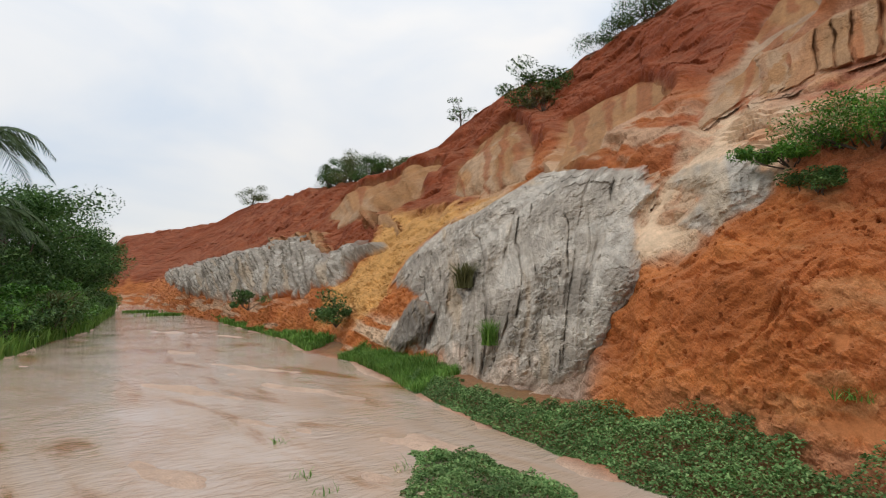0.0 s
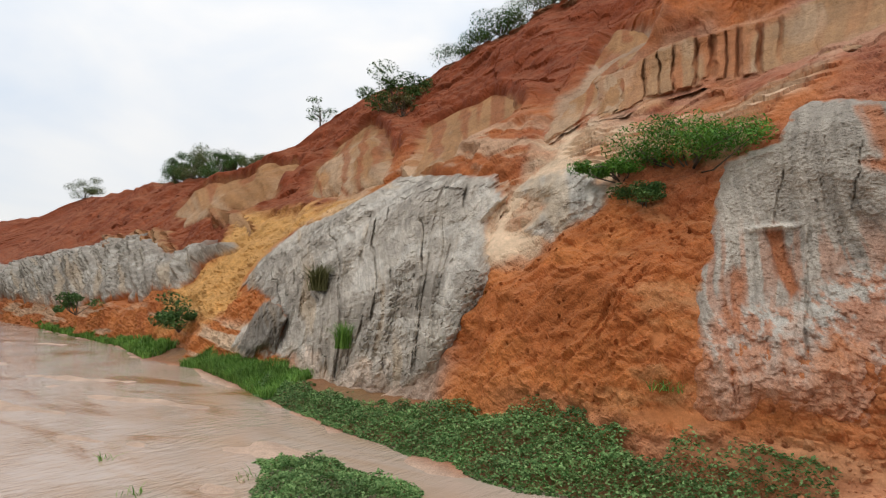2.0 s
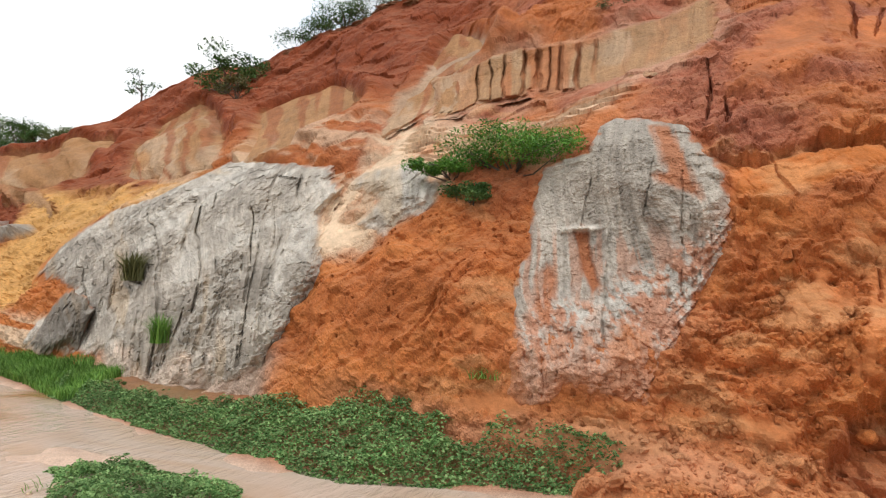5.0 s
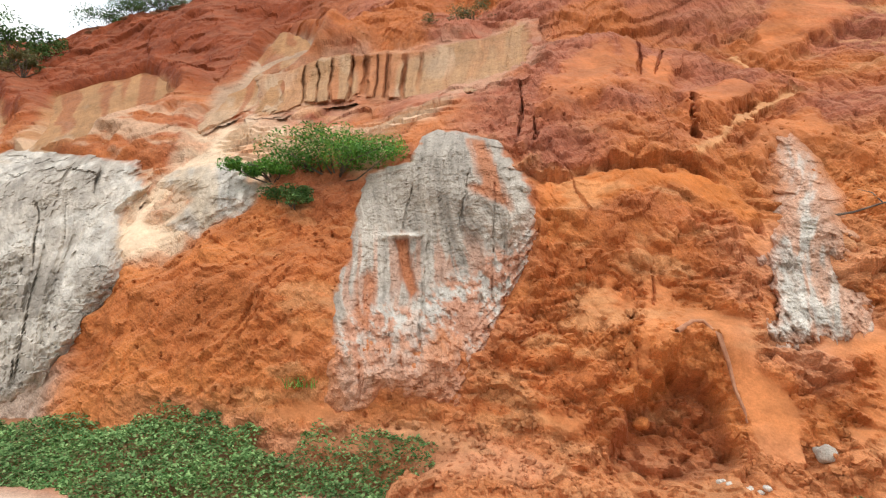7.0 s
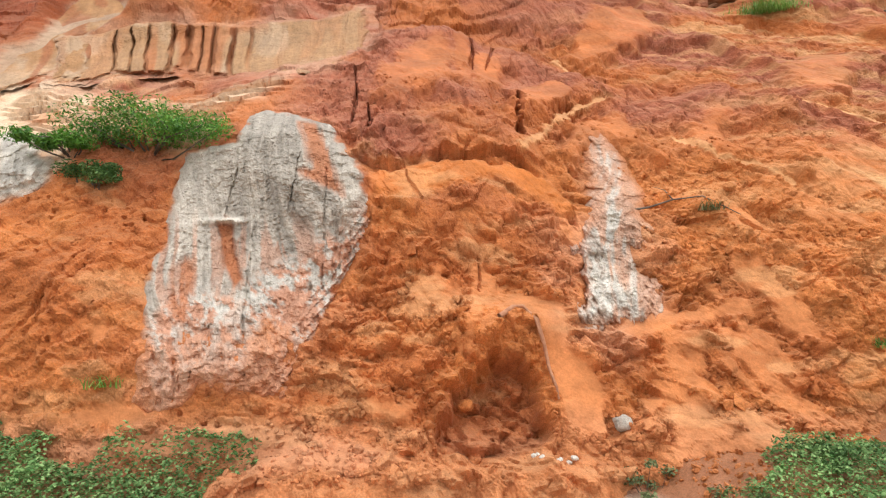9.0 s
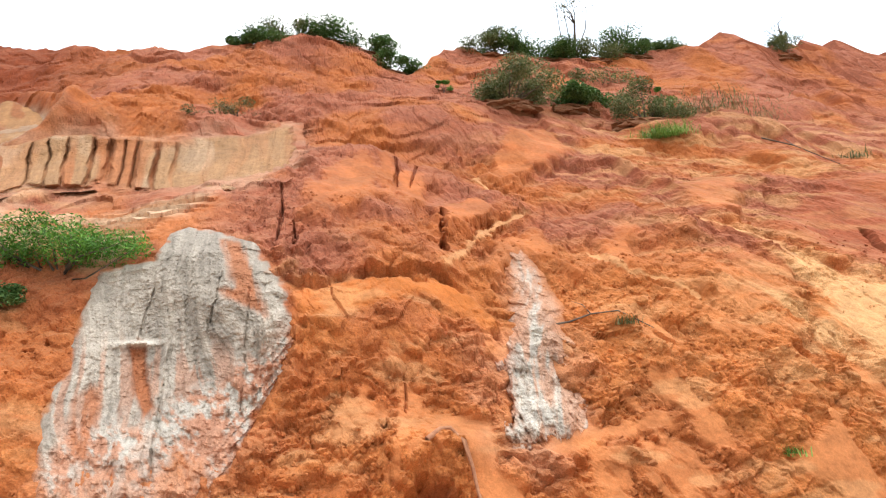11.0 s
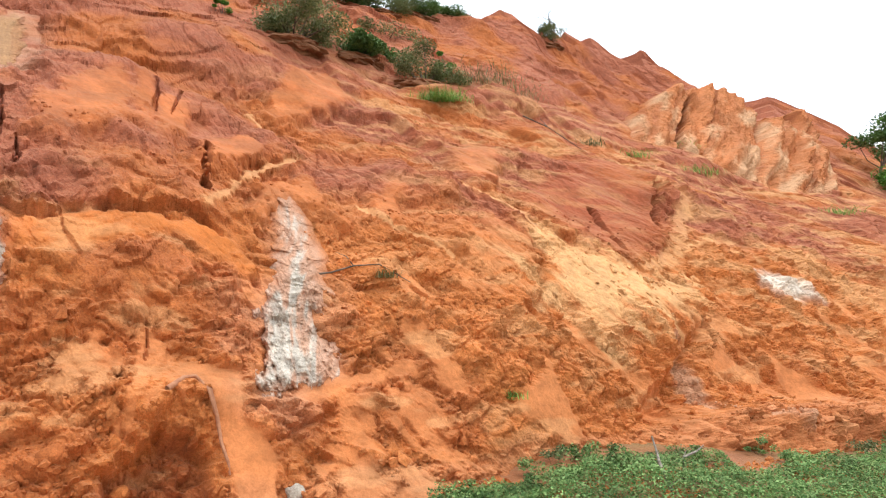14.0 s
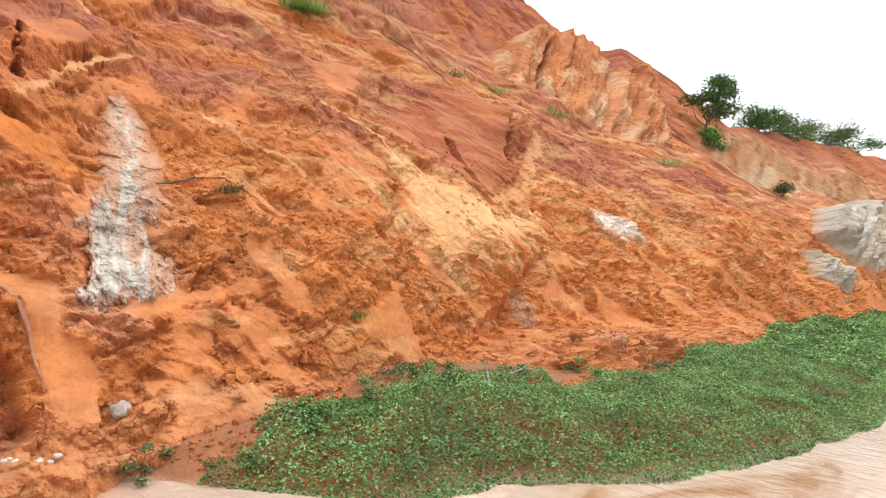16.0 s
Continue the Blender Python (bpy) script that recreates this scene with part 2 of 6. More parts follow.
def stream_material():
    """Thin muddy water: silt colour with drifting stains, glossy, ruffled in patches."""
    m, n, l, b = material("muddy_water")
    co = n.new("ShaderNodeTexCoord")
    mp = n.new("ShaderNodeMapping")
    mp.inputs["Rotation"].default_value = (0, 0, radians(14))
    mp.inputs["Scale"].default_value = (0.45, 1.3, 1)
    l.new(co.outputs["Object"], mp.inputs[0])
    silt = n.new("ShaderNodeTexNoise")
    silt.inputs["Scale"].default_value, silt.inputs["Detail"].default_value = 0.55, 6
    silt.inputs["Distortion"].default_value = 1.4
    l.new(mp.outputs[0], silt.inputs[0])
    ramp = n.new("ShaderNodeValToRGB")
    e = ramp.color_ramp.elements
    e[0].position, e[0].color = 0.36, (0.30, 0.15, 0.07, 1)
    e[1].position, e[1].color = 0.56, (0.46, 0.35, 0.275, 1)
    k = e.new(0.43)
    k.color = (0.44, 0.31, 0.22, 1)
    l.new(silt.outputs[0], ramp.inputs[0])
    near = n.new("ShaderNodeVectorMath")     # red silt washed in below the slumped slope
    near.operation = "DISTANCE"
    near.inputs[1].default_value = (0.4, 5.3, 0.0)
    l.new(co.outputs["Object"], near.inputs[0])
    fall = n.new("ShaderNodeMapRange")
    fall.inputs[1].default_value, fall.inputs[2].default_value = 0.9, 2.3
    fall.inputs[3].default_value, fall.inputs[4].default_value = 0.9, 0.0
    l.new(near.outputs["Value"], fall.inputs[0])
    red = n.new("ShaderNodeMix")
    red.data_type = "RGBA"
    l.new(fall.outputs[0], red.inputs[0])
    l.new(ramp.outputs[0], red.inputs[6])
    red.inputs[7].default_value = (0.46, 0.165, 0.06, 1)
    l.new(red.outputs[2], b.inputs["Base Color"])
    b.inputs["Roughness"].default_value = 0.07
    b.inputs["IOR"].default_value = 1.33
    b.inputs["Specular IOR Level"].default_value = 0.5
    wave = n.new("ShaderNodeTexNoise")
    wave.inputs["Scale"].default_value, wave.inputs["Detail"].default_value = 6.5, 5
    wave.inputs["Distortion"].default_value = 0.8
    mp2 = n.new("ShaderNodeMapping")
    mp2.inputs["Rotation"].default_value = (0, 0, radians(-24))
    mp2.inputs["Scale"].default_value = (1.5, 0.55, 1)
    l.new(co.outputs["Object"], mp2.inputs[0])
    l.new(mp2.outputs[0], wave.inputs[0])
    gate = n.new("ShaderNodeTexNoise")
    gate.inputs["Scale"].default_value = 0.6
    l.new(co.outputs["Object"], gate.inputs[0])
    gr = n.new("ShaderNodeMapRange")
    gr.inputs[1].default_value, gr.inputs[2].default_value = 0.42, 0.62
    gr.inputs[3].default_value, gr.inputs[4].default_value = 0.2, 1.0
    l.new(gate.outputs[0], gr.inputs[0])
    bp = n.new("ShaderNodeBump")
    bp.inputs["Distance"].default_value = 0.05
    l.new(gr.outputs[0], bp.inputs["Strength"])
    l.new(wave.outputs[0], bp.inputs["Height"])
    l.new(bp.outputs[0], b.inputs["Normal"])
    return m


SOIL = earth("laterite_soil", contrast=0.6, bump=0.5, settle=0.14)
GREY_ROCK = earth("grey_sandstone", grain=30, contrast=0.55, bump=0.5, fine=120)
PALE_ROCK = earth("pale_sandstone", grain=18, contrast=0.45, bump=0.7)
SILT = earth("wet_silt", rough=0.6, grain=14, contrast=0.45, bump=0.4)
WATER = stream_material()
COVER = leafy("creeper_leaves", (0.05, 0.14, 0.03), (0.30, 0.44, 0.165), 1.2, 0.7, (0.24, 0.15, 0.07))
GRASS = leafy("grass_blades", (0.07, 0.17, 0.025), (0.25, 0.42, 0.09))
BUSH = leafy("bush_leaves", (0.03, 0.08, 0.02), (0.14, 0.24, 0.07))
BRIGHT = leafy("fresh_leaves", (0.035, 0.12, 0.015), (0.15, 0.32, 0.05))
DRY = leafy("dry_grass", (0.07, 0.075, 0.025), (0.20, 0.19, 0.08))
SCRUB = leafy("scrub_leaves", (0.07, 0.10, 0.035), (0.24, 0.28, 0.12))
TREE = leafy("tree_leaves", (0.022, 0.07, 0.015), (0.14, 0.26, 0.07), 0.35)
PALM = leafy("palm_leaflets", (0.03, 0.06, 0.022), (0.10, 0.14, 0.06))
BARK = barky("bark", (0.05, 0.035, 0.025), (0.16, 0.12, 0.085))
DEAD = barky("dead_wood", (0.12, 0.095, 0.075), (0.34, 0.30, 0.25), 20)
ROOT = barky("root_bark", (0.30, 0.12, 0.06), (0.48, 0.23, 0.12), 14)

# earth colours
ORANGE, RUST, BRICK = np.array([0.50, 0.168, 0.048]), np.array([0.41, 0.124, 0.036]), np.array([0.225, 0.052, 0.018])
ROSE, CREAMY, SANDY = np.array([0.33, 0.108, 0.060]), np.array([0.66, 0.48, 0.32]), np.array([0.65, 0.36, 0.16])
TAN, OCHRE, GREY = np.array([0.37, 0.19, 0.082]), np.array([0.62, 0.34, 0.11]), np.array([0.385, 0.335, 0.275])
CHALK, BUFF, MUD = np.array([0.76, 0.69, 0.59]), np.array([0.55, 0.40, 0.25]), np.array([0.46, 0.20, 0.10])

# ------------------------------------------------------------------ the cliff's form
# mean slope: distance from the stream by height, and its bend along the stream
SLOPE_Z = [-0.51, 0.00, 1.70, 2.55, 3.40, 4.25, 5.52, 6.80, 9.35, 12.75, 16.15]
SLOPE_Y = [4.59, 5.10, 5.95, 6.54, 7.31, 8.50, 10.46, 12.07, 15.04, 18.70, 22.10]
BEND_X = [-125, -76, -51, -27, -15, -8.5, -4, -2, 0, 7, 19, 38, 55, 76]
BEND_Y = [5, 10, 7.3, 4.6, 2.8, 1.5, 0.65, 0.2, 0, 0, -1.3, -4.2, -7.6, -12.7]
CREST_X = [-120, -87, -77, -47, -30, -26.5, -24.6, -23.4, -18, -14.5, -6.8, -2.5, 1.8, 3.4, 5.2, 6.4, 12.5, 15.5, 17.3, 18.3, 19.5, 21.5, 22.6, 23.2, 24.4, 25.6, 26.5, 27.0, 27.6, 28.4, 29.5, 31.2, 33.5, 35.2, 36.0, 37.5, 39.5, 50, 64, 90]
CREST_Z = [11.5, 10.6, 12.4, 10.0, 8.2, 8.2, 10.4, 11.6, 11.6, 12.5, 12.7, 12.5, 13.4, 11.8, 13.8, 13.4, 14.5, 15.2, 15.5, 14.9, 14.6, 14.6, 15.0, 15.0, 14.4, 14.7, 14.9, 14.4, 12.6, 11.3, 11.2, 12.3, 13.4, 14.3, 12.2, 10.8, 10.4, 11.2, 11.8, 11.0]
# outlines on the face, as (along, height)
GREY_MAIN = [(-10.4, 4.0), (-9.8, 4.44), (-7.22, 3.99), (-5.77, 3.56), (-5.24, 3.11), (-5.31, 2.73), (-5.04, 2.4), (-4.97, 2.07), (-4.73, 1.83), (-4.72, 1.6), (-4.97, 1.09), (-5.25, 0.6), (-6.53, 0.24), (-8.11, 0.08), (-9.16, 0.44), (-12.2, 0.5), (-12.1, 0.96), (-11.16, 1.54), (-13.2, 1.86), (-13.2, 2.51), (-12.2, 3.27), (-11.1, 3.46)]
GREY_SIDE = [(-5.05, 3.2), (-4.63, 3.47), (-3.79, 3.47), (-3.26, 2.94), (-3.28, 2.69), (-3.92, 2.29), (-4.42, 2.51), (-4.33, 2.85)]
GREY_FACE = [(-1.86, 3.15), (-1.33, 3.27), (-1.29, 3.72), (-1.11, 3.85), (-0.74, 3.77), (-0.55, 3.66), (-0.23, 3.56), (-0.04, 3.11), (0.13, 2.89), (0.2, 2.28), (0.11, 1.93), (-0.1, 1.56), (-0.28, 1.16), (-0.45, 0.98), (-0.51, 0.71), (-0.82, 0.71), (-1.06, 0.73), (-1.51, 0.62), (-1.72, 0.71), (-1.81, 1.21), (-1.85, 1.82), (-1.77, 2.04), (-1.8, 2.4)]
SLAB_RUST = [(-0.66, 3.61), (-0.42, 3.57), (-0.18, 3.0), (-0.06, 2.57), (-0.22, 2.63), (-0.38, 2.73), (-0.56, 2.88), (-0.42, 2.91), (-0.53, 3.27)]
SLAB_NICHE = [(-1.33, 2.28), (-1.14, 2.28), (-1.08, 1.99), (-0.95, 1.69), (-1.02, 1.58), (-1.13, 1.77)]
SLAB_STAIN = [(-1.64, 1.77), (-1.55, 1.96), (-1.43, 1.9), (-1.4, 1.77), (-1.44, 1.3), (-1.54, 1.36)]
SLAB_LOBE = [(-0.86, 1.16), (-0.69, 1.33), (-0.51, 1.21), (-0.55, 0.93), (-0.63, 0.73), (-0.82, 0.73)]
WHITE_RIB = [(2.92, 3.45), (3.05, 3.48), (3.07, 3.27), (3.02, 2.96), (3.1, 2.62), (3.05, 2.35), (3.05, 2.13), (2.93, 1.83), (2.96, 1.66), (2.9, 1.44), (2.65, 1.34), (2.47, 1.27), (2.25, 1.27), (2.16, 1.34), (2.25, 1.55), (2.37, 1.83), (2.41, 2.18), (2.54, 2.38), (2.72, 2.65), (2.78, 3.03)]
SAND_FAN = [(6.39, 2.68), (6.94, 3.09), (7.79, 3.18), (8.55, 2.93), (9.77, 2.56), (8.92, 1.97), (8.31, 1.7), (7.88, 2.06), (7.19, 1.62), (6.9, 1.66), (6.77, 1.95), (6.72, 2.11), (6.11, 2.13)]
PALE_BAND = [(-4.59, 4.73), (-5.81, 6.27), (-5.77, 6.45), (-5.0, 6.44), (-4.46, 6.82), (-3.46, 6.78), (-2.39, 6.6), (-0.9, 6.8), (0.03, 7.31), (0.17, 5.84), (0.03, 5.42), (-0.3, 4.97), (-0.62, 4.81), (-1.31, 4.85), (-2.3, 4.75), (-2.89, 5.1), (-2.9, 4.9), (-3.84, 4.95), (-4.02, 4.71)]
PALE_TOP = [(-5.44, 4.43), (-6.33, 5.79), (-5.91, 5.92), (-6.41, 7.36), (-6.53, 8.62), (-4.71, 7.41), (-4.76, 6.76), (-5.27, 6.24), (-5.5, 6.04), (-5.0, 5.21), (-5.22, 4.74)]
BLUFF_MID = [(-8.99, 3.91), (-9.9, 4.72), (-12.36, 6.76), (-11.46, 7.21), (-10.47, 7.16), (-10.05, 7.42), (-8.39, 6.64), (-7.44, 5.82), (-7.07, 4.82), (-7.37, 4.44), (-7.28, 4.06), (-8.02, 4.07)]
BLUFF_LEFT = [(-14.99, 4.62), (-17.43, 5.84), (-18.84, 7.6), (-18.57, 8.24), (-18.81, 8.96), (-15.69, 7.54), (-12.52, 5.65), (-10.57, 4.62), (-10.21, 4.19), (-11.37, 4.14)]
BLUFF_FAR = [(-29.59, 5.36), (-31.52, 6.64), (-30.66, 7.25), (-24.21, 7.47), (-20.58, 7.02), (-20.36, 6.41), (-18.69, 5.09), (-19.83, 4.64), (-21.78, 4.37)]
GREY_FAR = [(-76.7, 4.19), (-47.0, 4.18), (-34.0, 4.05), (-28.4, 4.54), (-21.3, 3.34), (-17.2, 3.27), (-15.5, 3.28), (-16.9, 2.65), (-18.0, 1.82), (-21.7, 1.33), (-29.7, 0.96), (-48.2, 1.34), (-68.0, 2.61)]
YELLOW = [(-18.4, 4.34), (-10.59, 4.0), (-9.35, 3.69), (-9.68, 3.2), (-12.5, 3.3), (-12.9, 2.73), (-13.3, 2.0), (-14.0, 0.99), (-17.8, 0.59), (-18.0, 1.82), (-16.7, 2.78)]
CREAM = [(-5.2, 4.7), (-4.95, 4.1), (-4.81, 3.58), (-5.23, 3.23), (-5.26, 2.93), (-5.19, 2.47), (-5.67, 2.08), (-5.75, 1.9), (-5.26, 2.02), (-4.7, 2.01), (-4.47, 2.19), (-3.99, 2.42), (-4.75, 2.59), (-5.0, 2.9), (-4.69, 3.2), (-4.34, 3.61), (-4.6, 4.1)]
BLUFF_EAST = [(17.8, 9.38), (21.7, 11.33), (28.3, 13.44), (27.1, 11.09), (20.6, 6.65), (18.8, 7.4), (16.0, 7.78)]
BLUFF_EAST_B = [(26.3, 10.67), (30.9, 12.32), (33.9, 13.14), (25.8, 7.16), (21.3, 6.14), (19.8, 6.21)]
BLUFF_EAST_C = [(33.6, 8.88), (40.6, 9.95), (39.3, 7.56), (47.3, 8.21), (44.4, 5.71), (34.9, 4.76), (32.0, 5.32), (27.6, 5.49), (28.0, 6.72)]
GREY_EAST = [(27.6, 4.16), (35.6, 4.9), (37.7, 4.27), (28.8, 1.88), (25.3, 2.11), (24.2, 3.1)]
WHITE_PATCH = [(11.62, 2.92), (12.46, 2.93), (13.06, 2.6), (13.37, 2.4), (12.52, 2.48), (11.67, 2.62)]
GREY_CHIP = [(22.7, 2.57), (24.2, 1.81), (23.8, 1.1), (22.1, 1.69)]
RED_SLAB = [(7.29, 4.03), (8.03, 4.43), (12.08, 6.06), (12.06, 5.5), (11.68, 4.84), (11.28, 4.13), (9.82, 3.32), (8.87, 2.86), (8.47, 2.85), (8.04, 3.18), (7.61, 3.46)]

# smooth runs of sand, bare faces and blocks in the soil
ORANGE_FACE = [(0.12, 3.01), (0.96, 3.16), (2.02, 3.19), (2.46, 2.86), (2.57, 2.58), (2.34, 2.43), (2.1, 2.71), (1.63, 2.92), (1.35, 2.77), (0.85, 2.66), (0.49, 2.55), (0.19, 2.58)]
BLOCKS = ([(0.15, 3.93), (0.27, 4.5), (0.8, 5.67), (1.54, 5.96), (1.42, 4.72), (1.01, 4.25), (0.46, 3.91)],
          [(1.58, 5.72), (1.8, 6.83), (1.9, 5.95), (1.64, 4.4), (1.41, 4.55)],
          [(2.01, 5.86), (2.45, 5.34), (2.14, 4.6), (1.72, 4.23), (1.65, 4.4)],
          [(2.21, 4.6), (2.6, 4.84), (3.24, 4.86), (3.47, 4.69), (2.9, 4.16), (2.23, 3.86), (2.1, 3.82)],
          [(3.65, 5.79), (4.67, 7.35), (5.93, 7.86), (6.2, 6.75), (4.7, 5.73), (3.96, 5.51)],
          [(2.78, 3.91), (3.68, 4.23), (3.84, 3.97), (3.74, 3.3), (3.28, 3.39), (3.04, 3.5), (2.52, 3.26)],
          [(4.16, 3.57), (4.69, 4.01), (5.27, 4.11), (4.72, 3.34), (4.4, 3.2)],
          [(6.39, 4.08), (7.22, 4.29), (8.36, 5.14), (7.99, 5.6), (6.9, 5.2)])
CAVE = [(0.8, 0.50), (0.93, 0.80), (1.1, 0.93), (1.21, 0.92), (1.38, 1.06), (1.63, 1.07), (1.78, 0.91), (1.76, 0.33), (1.39, 0.2), (0.83, 0.25)]
CHUTE = [(1.57, 1.62), (2.09, 1.55), (2.08, 1.14), (2.37, 0.76), (2.25, 0.36), (1.88, 0.34), (1.87, 0.68), (1.78, 1.0), (1.72, 1.35), (1.46, 1.41), (1.26, 1.15), (1.2, 1.27), (1.42, 1.45)]
SAND_RUNS = ([(2.55, 1.26), (2.79, 1.44), (3.5, 1.51), (3.98, 1.54), (3.96, 1.41), (3.12, 1.22), (2.71, 1.13)],
             [(2.61, 0.6), (2.73, 0.67), (2.85, 0.59), (2.66, 0.5)], [(2.97, 0.67), (3.16, 0.59), (3.21, 0.38), (2.95, 0.41)],
             [(-1.02, 0.56), (-0.77, 0.6), (-0.48, 0.56), (-0.47, 0.49), (-0.93, 0.45)], [(-2.31, 1.23), (-2.1, 1.3), (-2.0, 1.11), (-2.13, 1.04)],
             [(-2.01, 0.68), (-1.69, 0.64), (-1.41, 0.56), (-1.76, 0.43), (-2.31, 0.51)], [(4.3, 1.52), (4.57, 1.23), (4.34, 1.11), (4.17, 1.28)],
             [(0.17, 0.68), (0.41, 0.74), (0.65, 0.63), (0.55, 0.5), (0.27, 0.55)], [(9.19, 1.56), (9.7, 1.09), (8.97, 1.07), (8.75, 1.21)],
             [(4.23, 1.54), (4.45, 1.6), (4.5, 1.11), (4.3, 1.06)], [(4.91, 0.91), (5.73, 1.38), (5.99, 0.58), (6.45, 0.36), (5.58, 0.5)],
             [(10.09, 1.62), (11.19, 0.7), (10.69, 0.0), (10.34, 0.18), (10.25, 0.83)])
SAND_SLOPE = [(6.04, 3.5), (6.98, 3.19), (5.93, 2.25), (5.44, 2.38), (5.01, 2.92)]
TERRACE = [(-2.47, 0.26), (-1.85, 0.4), (-0.85, 0.53), (-0.19, 0.44), (0.46, 0.3), (0.66, 0.15), (0.23, 0.1), (-0.43, 0.08), (-0.79, 0.11), (-0.89, 0.2), (-1.81, 0.23)]
UNDERCUT = [(8.26, 1.63), (9.32, 1.98), (9.09, 1.62), (8.18, 0.92), (8.01, 0.6), (7.03, 0.47), (7.12, 0.87), (7.86, 1.24)]
GULLY_SIDES = [(-5.9, 1.75), (-4.6, 1.95), (-3.9, 2.35), (-3.2, 2.75), (-3.3, 3.2), (-4.1, 3.75), (-4.5, 4.6), (-5.3, 4.8), (-5.6, 4.2), (-5.2, 3.4), (-5.5, 3.0), (-5.4, 2.4)]
SLAB_PIT = [(-1.69, 0.64), (-1.5, 0.66), (-1.45, 0.61), (-1.6, 0.57)]
STRATA = [(-4.85, 3.96), (-5.08, 5.01), (-4.48, 4.57), (-3.16, 4.26), (-1.96, 4.51), (-0.96, 4.58), (-0.79, 4.2), (-1.33, 3.92), (-1.58, 3.43), (-1.81, 3.12), (-2.64, 3.56), (-3.47, 3.41), (-3.49, 3.09), (-4.1, 3.49)]
BAND_JOINTS = [(-4.15, 0.05, 0.5), (-3.89, 0.03, 0.4), (-3.63, 0.04, 0.5), (-3.27, 0.05, 0.7), (-3.0, 0.08, 1.0), (-2.78, 0.03, 0.5), (-2.56, 0.06, 0.9), (-2.22, 0.07, 1.0), (-1.91, 0.05, 0.7), (-1.36, 0.02, 0.3), (-0.77, 0.02, 0.25), (-0.28, 0.02, 0.25)]
DARK_KNOB = [(-11.93, 0.45), (-11.86, 1.03), (-11.49, 1.5), (-10.71, 1.55), (-10.04, 1.2), (-9.96, 0.5), (-11.41, 0.3)]
PALE_BLOCK = [(-4.7, 4.78), (-5.67, 6.36), (-4.89, 6.17), (-4.32, 5.11), (-4.13, 4.7)]
FAR_PILLARS = ([(-31.5, 3.64), (-35.1, 4.55), (-31.4, 4.41), (-28.1, 4.57), (-26.1, 4.28), (-22.7, 3.34)], [(-18.9, 3.69), (-20.7, 4.33), (-19.2, 4.44), (-17.7, 4.31), (-15.8, 3.55)])
LIP = [(-0.06, 3.09), (0.18, 3.07), (0.5, 3.1), (0.96, 3.21), (1.16, 3.2), (1.31, 3.27), (1.71, 3.3), (2.03, 3.24), (2.22, 3.05), (2.46, 2.88)]
SAND_LINES = (([(3.49, 5.71), (3.59, 5.38), (3.68, 4.98), (3.83, 4.55)], 0.05), ([(3.72, 4.51), (3.27, 4.32), (2.85, 4.05), (2.41, 3.64), (2.06, 3.35)], 0.07),
              ([(4.16, 3.63), (4.3, 3.38), (4.42, 3.23), (4.86, 3.12), (5.06, 2.77)], 0.05), ([(12.03, 5.45), (11.93, 4.87), (12.17, 4.42), (10.67, 3.51), (9.67, 2.97), (9.87, 2.65)], 0.16),
              ([(8.69, 2.81), (9.43, 3.01), (9.97, 3.22), (10.83, 3.4)], 0.08), ([(11.56, 3.59), (12.55, 3.61), (12.56, 3.21)], 0.10), ([(6.27, 4.13), (6.69, 3.82), (6.81, 3.38), (6.92, 3.14)], 0.07))
CRACKS = (([(2.37, 4.48), (2.24, 4.15), (2.1, 3.65)], 0.07, 0.26), ([(1.95, 5.96), (1.92, 5.55), (1.76, 5.01)], 0.035, 0.12), ([(2.37, 5.89), (2.15, 5.36), (2.01, 5.05)], 0.03, 0.10),
          ([(0.17, 3.93), (0.21, 3.69), (0.19, 3.54)], 0.03, 0.15), ([(0.6, 3.1), (0.63, 2.87), (0.76, 2.59)], 0.02, 0.05), ([(1.32, 1.94), (1.32, 1.83), (1.29, 1.67)], 0.02, 0.06),
          ([(9.1, 4.01), (8.94, 3.6), (8.62, 3.12)], 0.05, 0.2), ([(12.03, 4.98), (10.86, 4.08), (10.47, 3.75)], 0.05, 0.2), ([(-0.03, 4.7), (0.02, 4.2), (-0.02, 3.7)], 0.03, 0.15),
          ([(8.36, 1.59), (8.34, 1.23), (8.31, 0.84), (8.45, 0.38), (8.4, 0.17)], 0.13, 0.14), ([(9.3, 1.95), (9.25, 1.7), (9.05, 1.5)], 0.05, 0.2),
          ([(-2.55, 1.95), (-2.75, 1.5), (-3.0, 1.0)], 0.03, 0.06), ([(-2.4, 1.9), (-2.6, 1.5), (-2.8, 1.15)], 0.022, 0.04))

SHORE = [(-100, 21), (-74, 17.6), (-30, 10.0), (-20, 8.6), (-15.4, 7.3), (-12.7, 7.2), (-8.5, 5.95), (-6.2, 5.3), (-4.4, 4.9), (-2.9, 4.6), (-1.6, 5.0), (-1.0, 5.1),
         (-0.8, 5.2), (0.1, 5.12), (0.8, 5.2), (1.35, 5.15), (1.9, 5.1), (2.4, 5.0), (3.5, 3.44), (4.7, 3.1), (5.5, 2.4), (6.9, 1.9), (9.5, 1.4), (12.5, 1.3), (20, 0.6), (40, -4), (80, -16)]
LEFT_SHORE = [(-140, 26), (-100, 16.4), (-51, 8.2), (-28.5, 3.5), (-24.6, 2.0), (-19.2, 0.6), (-12, -4), (0, -8), (20, -10), (50, -18), (90, -30)]
